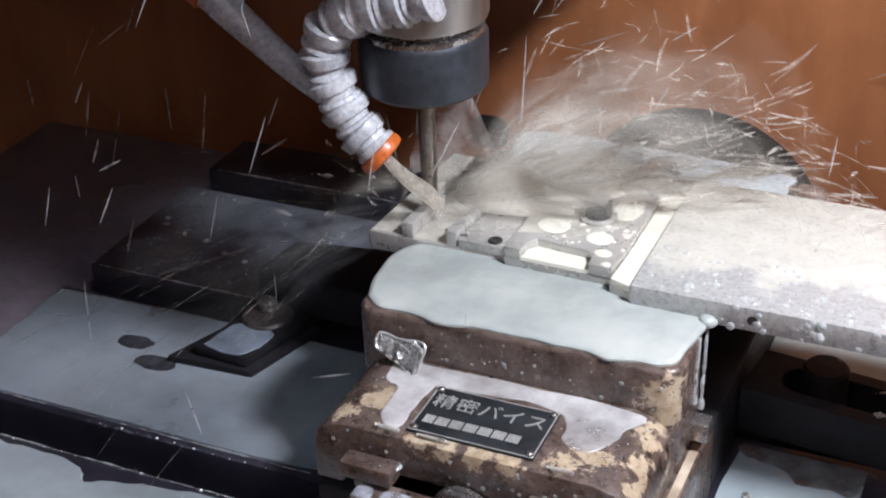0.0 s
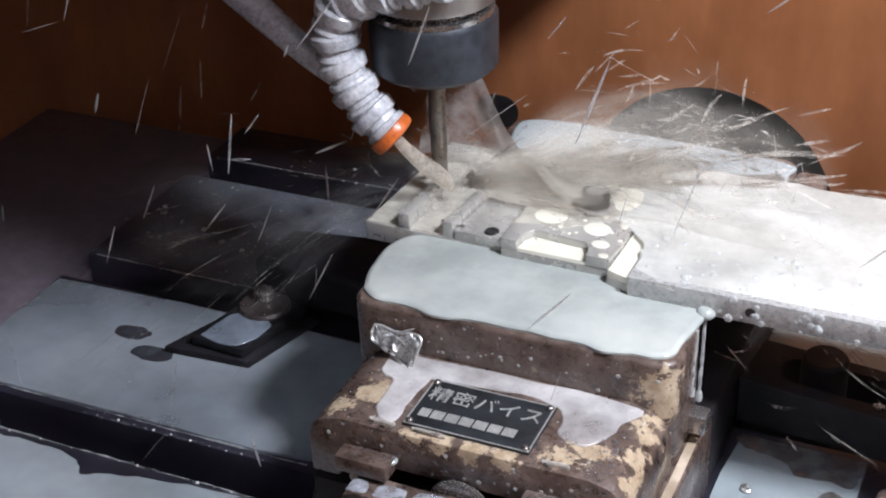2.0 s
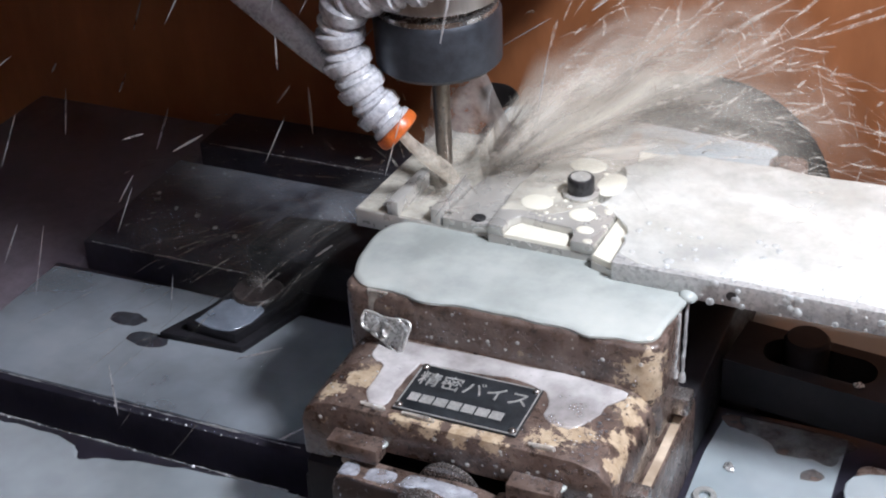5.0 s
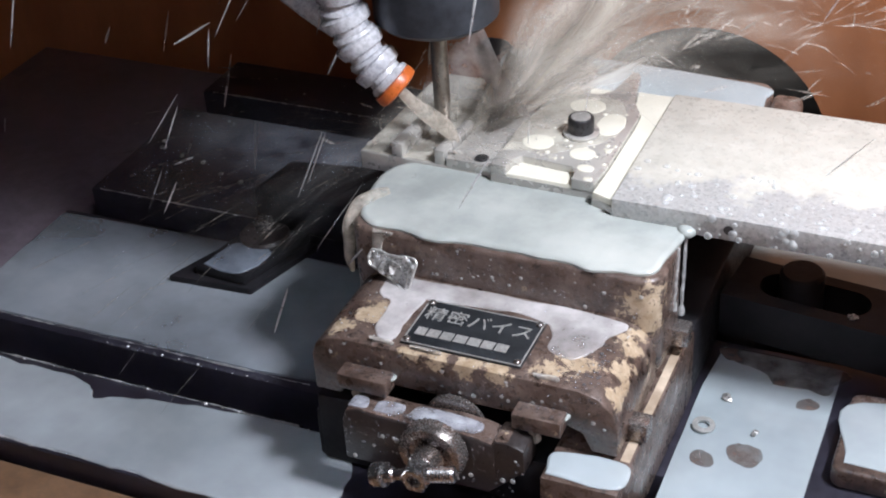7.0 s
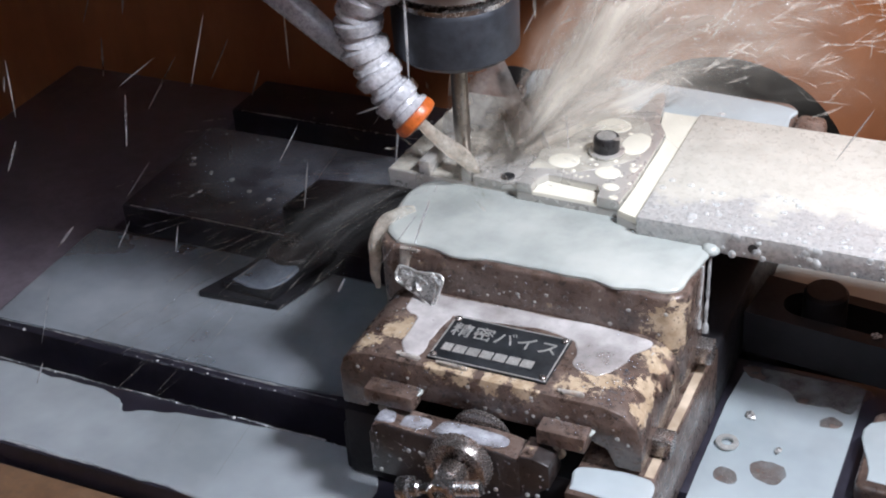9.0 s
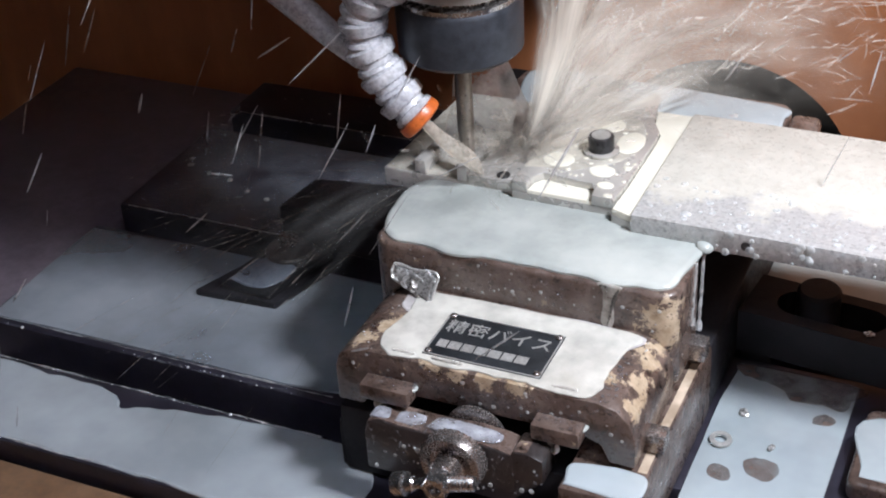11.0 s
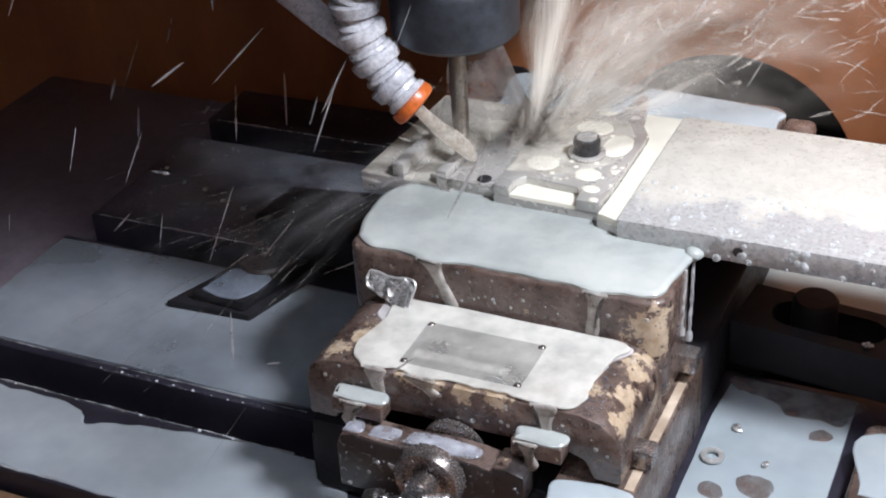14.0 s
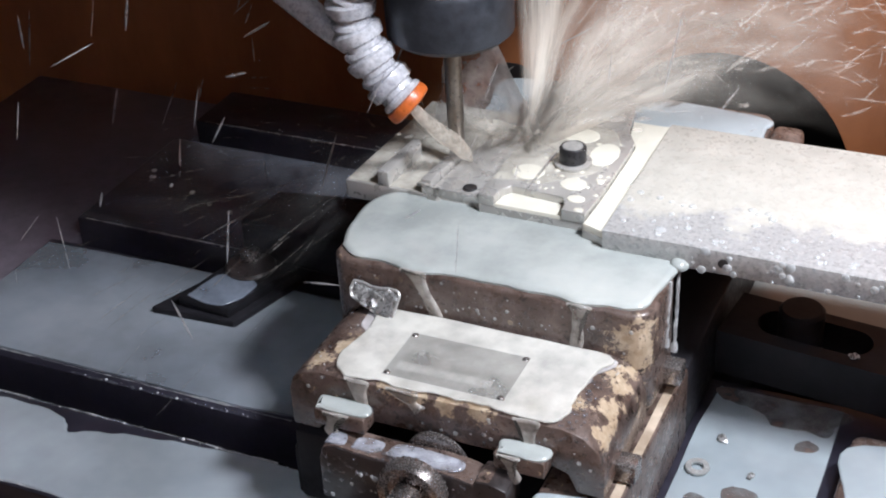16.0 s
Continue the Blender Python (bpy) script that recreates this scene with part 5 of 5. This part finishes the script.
for i in range(nu + 1):  # a ragged sheet running over the bar's edge
    x = -0.050 + 0.125 * i / nu
    depth = 0.011 + 0.010 * noise.noise((x * 45, 2, 0)) + 0.008 * noise.noise((x * 120, 5, 0)) + 0.007 * max(0, noise.noise((x * 30, 9, 0)))
    depth = max(0.002, depth * math.sin(math.pi * (i + 1) / (nu + 2)) ** 0.4)
    grid.append([bm.verts.new((x + 0.2 * depth * (j / nv), 0.0010 - 0.0042 * math.sin(2.6 * j / nv) - 0.0015 * noise.noise((x * 140, j * 0.4, 1)), 0.0075 - (0.005 + depth) * j / nv)) for j in range(nv + 1)])
for a, c in zip(grid, grid[1:]):
    for j in range(nv):
        bm.faces.new((a[j], a[j + 1], c[j + 1], c[j]))
for x, y, z, ln, w, lean in ((-0.046, -0.006, 0.000, 0.017, 0.0034, 0.7), (-0.050, -0.030, -0.042, 0.016, 0.0085, 0.1), (0.058, -0.012, -0.010, 0.040, 0.0044, 0.4), (0.070, -0.016, -0.042, 0.020, 0.0058, 0.5)):
    line = [Vector((x + lean * ln * t, y - 0.01 * t, z - ln * t)) for t in (0, 0.12, 0.3, 0.5, 0.7, 0.88, 1.0)]
    tube(bm, line, [w * q for q in (0.1, 0.6, 0.8, 0.85, 1.0, 0.8, 0.1)], 14)
for v in bm.verts:
    v.co += 0.0012 * noise.noise_vector(v.co * 75) + 0.0007 * noise.noise_vector(v.co * 240)
part("blobs", bm, SLOP, splash)

DROPS = []
rng = random.Random(31)
for k in range(6):
    ob = thing("coolant_drops", "scattered flying drops drawn out by their speed", "flying drops", "flying coolant", "stuff")
    bm = bmesh.new()
    for _ in range(15):
        p = (rng.uniform(-0.17, 0.15), rng.uniform(-0.10, 0.10), rng.uniform(-0.05, 0.12))
        streak(bm, p, (rng.uniform(0.15, 0.75), rng.uniform(-0.2, 0.3), 1.0 if rng.random() < 0.8 else 0.25), rng.uniform(0.012, 0.046), rng.uniform(0.00022, 0.00075), 0, 6)
    part("drop_streaks", bm, STREAK, ob)
    DROPS.append(ob)


# ---- motion ----
HEAD = ((0, -0.0814, 0.0875), (1, -0.0808, 0.0940), (2, -0.0792, 0.0995), (3, -0.0748, 0.1018), (3.5, -0.0715, 0.1003), (5, -0.0680, 0.0960), (6, -0.0662, 0.0905), (7, -0.0645, 0.0820), (8, -0.0640, 0.0770),
        (9, -0.0625, 0.0685), (10.2, -0.0595, 0.0675), (11.5, -0.0568, 0.0685), (12.5, -0.0560, 0.0715), (13, -0.0575, 0.0785), (14.5, -0.0568, 0.0860), (16, -0.0563, 0.0951))
# direction of the spray: start beyond the cutter, turn about z, rise, and rise of the narrow plume
SPRAY_TURN = ((0, 0.004, 16, 0, 8), (1, 0.006, 14, -4, 8), (2, 0.008, 8, -16, 6), (3, 0.010, 12, -16, 8), (3.7, 0.012, 16, -10, 14), (5.8, 0.018, 26, 12, 40), (7, 0.020, 28, 17, 48), (9, 0.020, 32, 19, 54),
              (11.3, 0.026, 38, 15, 74), (12.5, 0.027, 39, 15, 76), (14, 0.030, 38, 13, 78), (16, 0.032, 38, 12, 79))


def head_at(t):
    for (t0, *a), (t1, *c) in zip(HEAD, HEAD[1:]):
        if t <= t1:
            s = (t - t0) / (t1 - t0)
            return [u + (w - u) * s for u, w in zip(a, c)]
    return HEAD[-1][1:]


def motions():
    for ob in (spindle, hose, hose_far, guard, jet, sheet):
        walk(ob, [(t, pose(x, y, 0)) for t, x, y in HEAD])
    rng = random.Random(77)
    rows = []
    for (t0, *a), (t1, *c) in zip(SPRAY_TURN, SPRAY_TURN[1:]):
        n = max(1, round((t1 - t0) / 0.4))
        for k in range(n + (t1 == 16)):
            t = t0 + (t1 - t0) * k / n
            ahead, turn, rise, plume = (u + (w - u) * k / n for u, w in zip(a, c))
            x, y = head_at(t)
            rows.append((t, pose(x + ahead, y + 0.1 * ahead, 0.1150), turn + rng.uniform(-2, 2), rise + rng.uniform(-1.5, 1.5), plume + rng.uniform(-2, 2), rng.uniform(-7, 7)))
    walk(spray_main, [(t, m @ pose(0, 0, 0, 0, 0, turn) @ pose(0, 0, 0, 0, -rise, 0) @ pose(0, 0, 0, roll)) for t, m, turn, rise, plume, roll in rows])
    walk(spray_top, [(t, m @ pose(0.004, 0, 0, 0, 0, 20) @ pose(0, 0, 0, 0, -plume, 0) @ pose(0, 0, 0, roll * 2)) for t, m, turn, rise, plume, roll in rows])
    walk(spray_side, [(t, m @ pose(-0.004, 0, 0, 0, 0, (turn * 0.6 if t < 4 else 72) + roll)) for t, m, turn, rise, plume, roll in rows])
    walk(spray_crown, [(t, m @ pose(-0.012, 0, 0, 0, 0, roll * 4)) for t, m, turn, rise, plume, roll in rows])
    walk(spray_back, [(t, pose(*head_at(t), 0.1150, 0, 0, 196 + 9 * math.sin(5 * t))) for t in (0, 0.5, 1, 1.5, 2, 2.5, 3, 3.5, 5, 6, 6.5, 7, 7.5, 8, 8.5, 9, 10, 11.5, 12, 12.5, 13, 13.5, 14, 14.5, 15, 15.5, 16)])
    for k, ob in enumerate(DROPS):
        cx, cy, cz = ((-0.20, 0.10, 0.14), (-0.27, 0.12, 0.10), (-0.12, 0.02, 0.12), (0.04, 0.24, 0.16), (0.10, 0.20, 0.14), (-0.16, 0.0, 0.06))[k]
        walk(ob, [(i * 0.5, pose(cx + rng.uniform(-0.05, 0.05), cy + rng.uniform(-0.04, 0.04), cz + rng.uniform(-0.04, 0.04), rng.uniform(-10, 10), rng.uniform(-14, 14), rng.uniform(-25, 25))) for i in range(33)])
    walk(bar_flood, [(0, pose(0, 0, -0.0064)), (1.3, pose(0, 0, -0.0060)), (2.2, pose(0, 0, 0)), (3.7, pose(0, 0, 0)), (5.0, pose(0, 0, -0.0007)), (5.8, pose(0, 0, -0.0062)), (16, pose(0, 0, -0.0064))])
    for ob in tab_pools:
        walk(ob, [(0, pose(0, 0.004, -0.0030)), (11.3, pose(0, 0.004, -0.0030)), (12.6, pose(0, 0.002, -0.0020)), (13.4, pose(0, 0, 0)), (16, pose(0, 0, 0.0002))])
    walk(jaw_run, [(0, pose(0, 0.0045, 0)), (9.2, pose(0, 0.0045, 0)), (11.0, pose(0, 0, 0)), (16, pose(0, 0, -0.0005))])
    walk(corner_run, [(0, pose(0, 0.0045, 0)), (4.0, pose(0, 0.0045, 0)), (5.6, pose(0, 0, 0)), (9.0, pose(0, 0, -0.0004)), (11.0, pose(0, 0.0045, 0)), (16, pose(0, 0.0045, 0))])
    for ob in bare_spots:
        walk(ob, [(0, pose(0, 0, 0)), (5.5, pose(0, 0, 0)), (7.5, pose(0, 0, -0.0004)), (9.5, pose(0, 0, -0.0012)), (16, pose(0, 0, -0.0014))])
    walk(end_spill, [(0, pose(0.022, 0.008, -0.012)), (4.2, pose(0.022, 0.008, -0.012)), (5.6, pose(0, 0, 0)), (7.5, pose(0.0006, 0.001, 0)), (9.0, pose(0, 0, 0)), (10.6, pose(0.022, 0.008, -0.012)), (16, pose(0.022, 0.008, -0.012))])
    walk(splash, [(0, pose(0.36, 0.036, 0.118)), (2.2, pose(0.34, 0.0436, 0.108)), (2.5, pose(0.170, 0.0435, 0.103)), (2.8, pose(0.134, 0.0435, 0.102)), (3.05, pose(0.130, 0.0430, 0.099)), (3.3, pose(0.128, 0.036, 0.080)), (3.6, pose(0.124, 0.030, -0.040)), (16, pose(0.116, 0.006, -0.045))])
    walk(pour, [(0, pose(0, 0.006, 0)), (12.8, pose(0, 0.006, 0)), (13.4, pose(0, 0, 0)), (16, pose(0.001, 0, 0))])
    walk(jaw_run_late, [(0, pose(0, 0.0045, 0)), (12.6, pose(0, 0.0045, 0)), (13.4, pose(0, 0, 0)), (16, pose(0, 0, 0))])
    for ob in ledge_runs:
        walk(ob, [(0, pose(0, 0.0045, 0)), (11.0, pose(0, 0.0045, 0)), (13.0, pose(0, 0, 0)), (16, pose(0, 0, -0.0006))])
    walk(ledge_pool, [(0, pose(0, 0, -0.0030)), (9.2, pose(0, 0, -0.0030)), (10.4, pose(0, 0, 0.0014)), (11.3, pose(0, 0, 0.0019)), (12.7, pose(0, 0, 0.0020)), (13.4, pose(0, 0, 0.0026)), (16, pose(0, 0, 0.0029))])


motions()
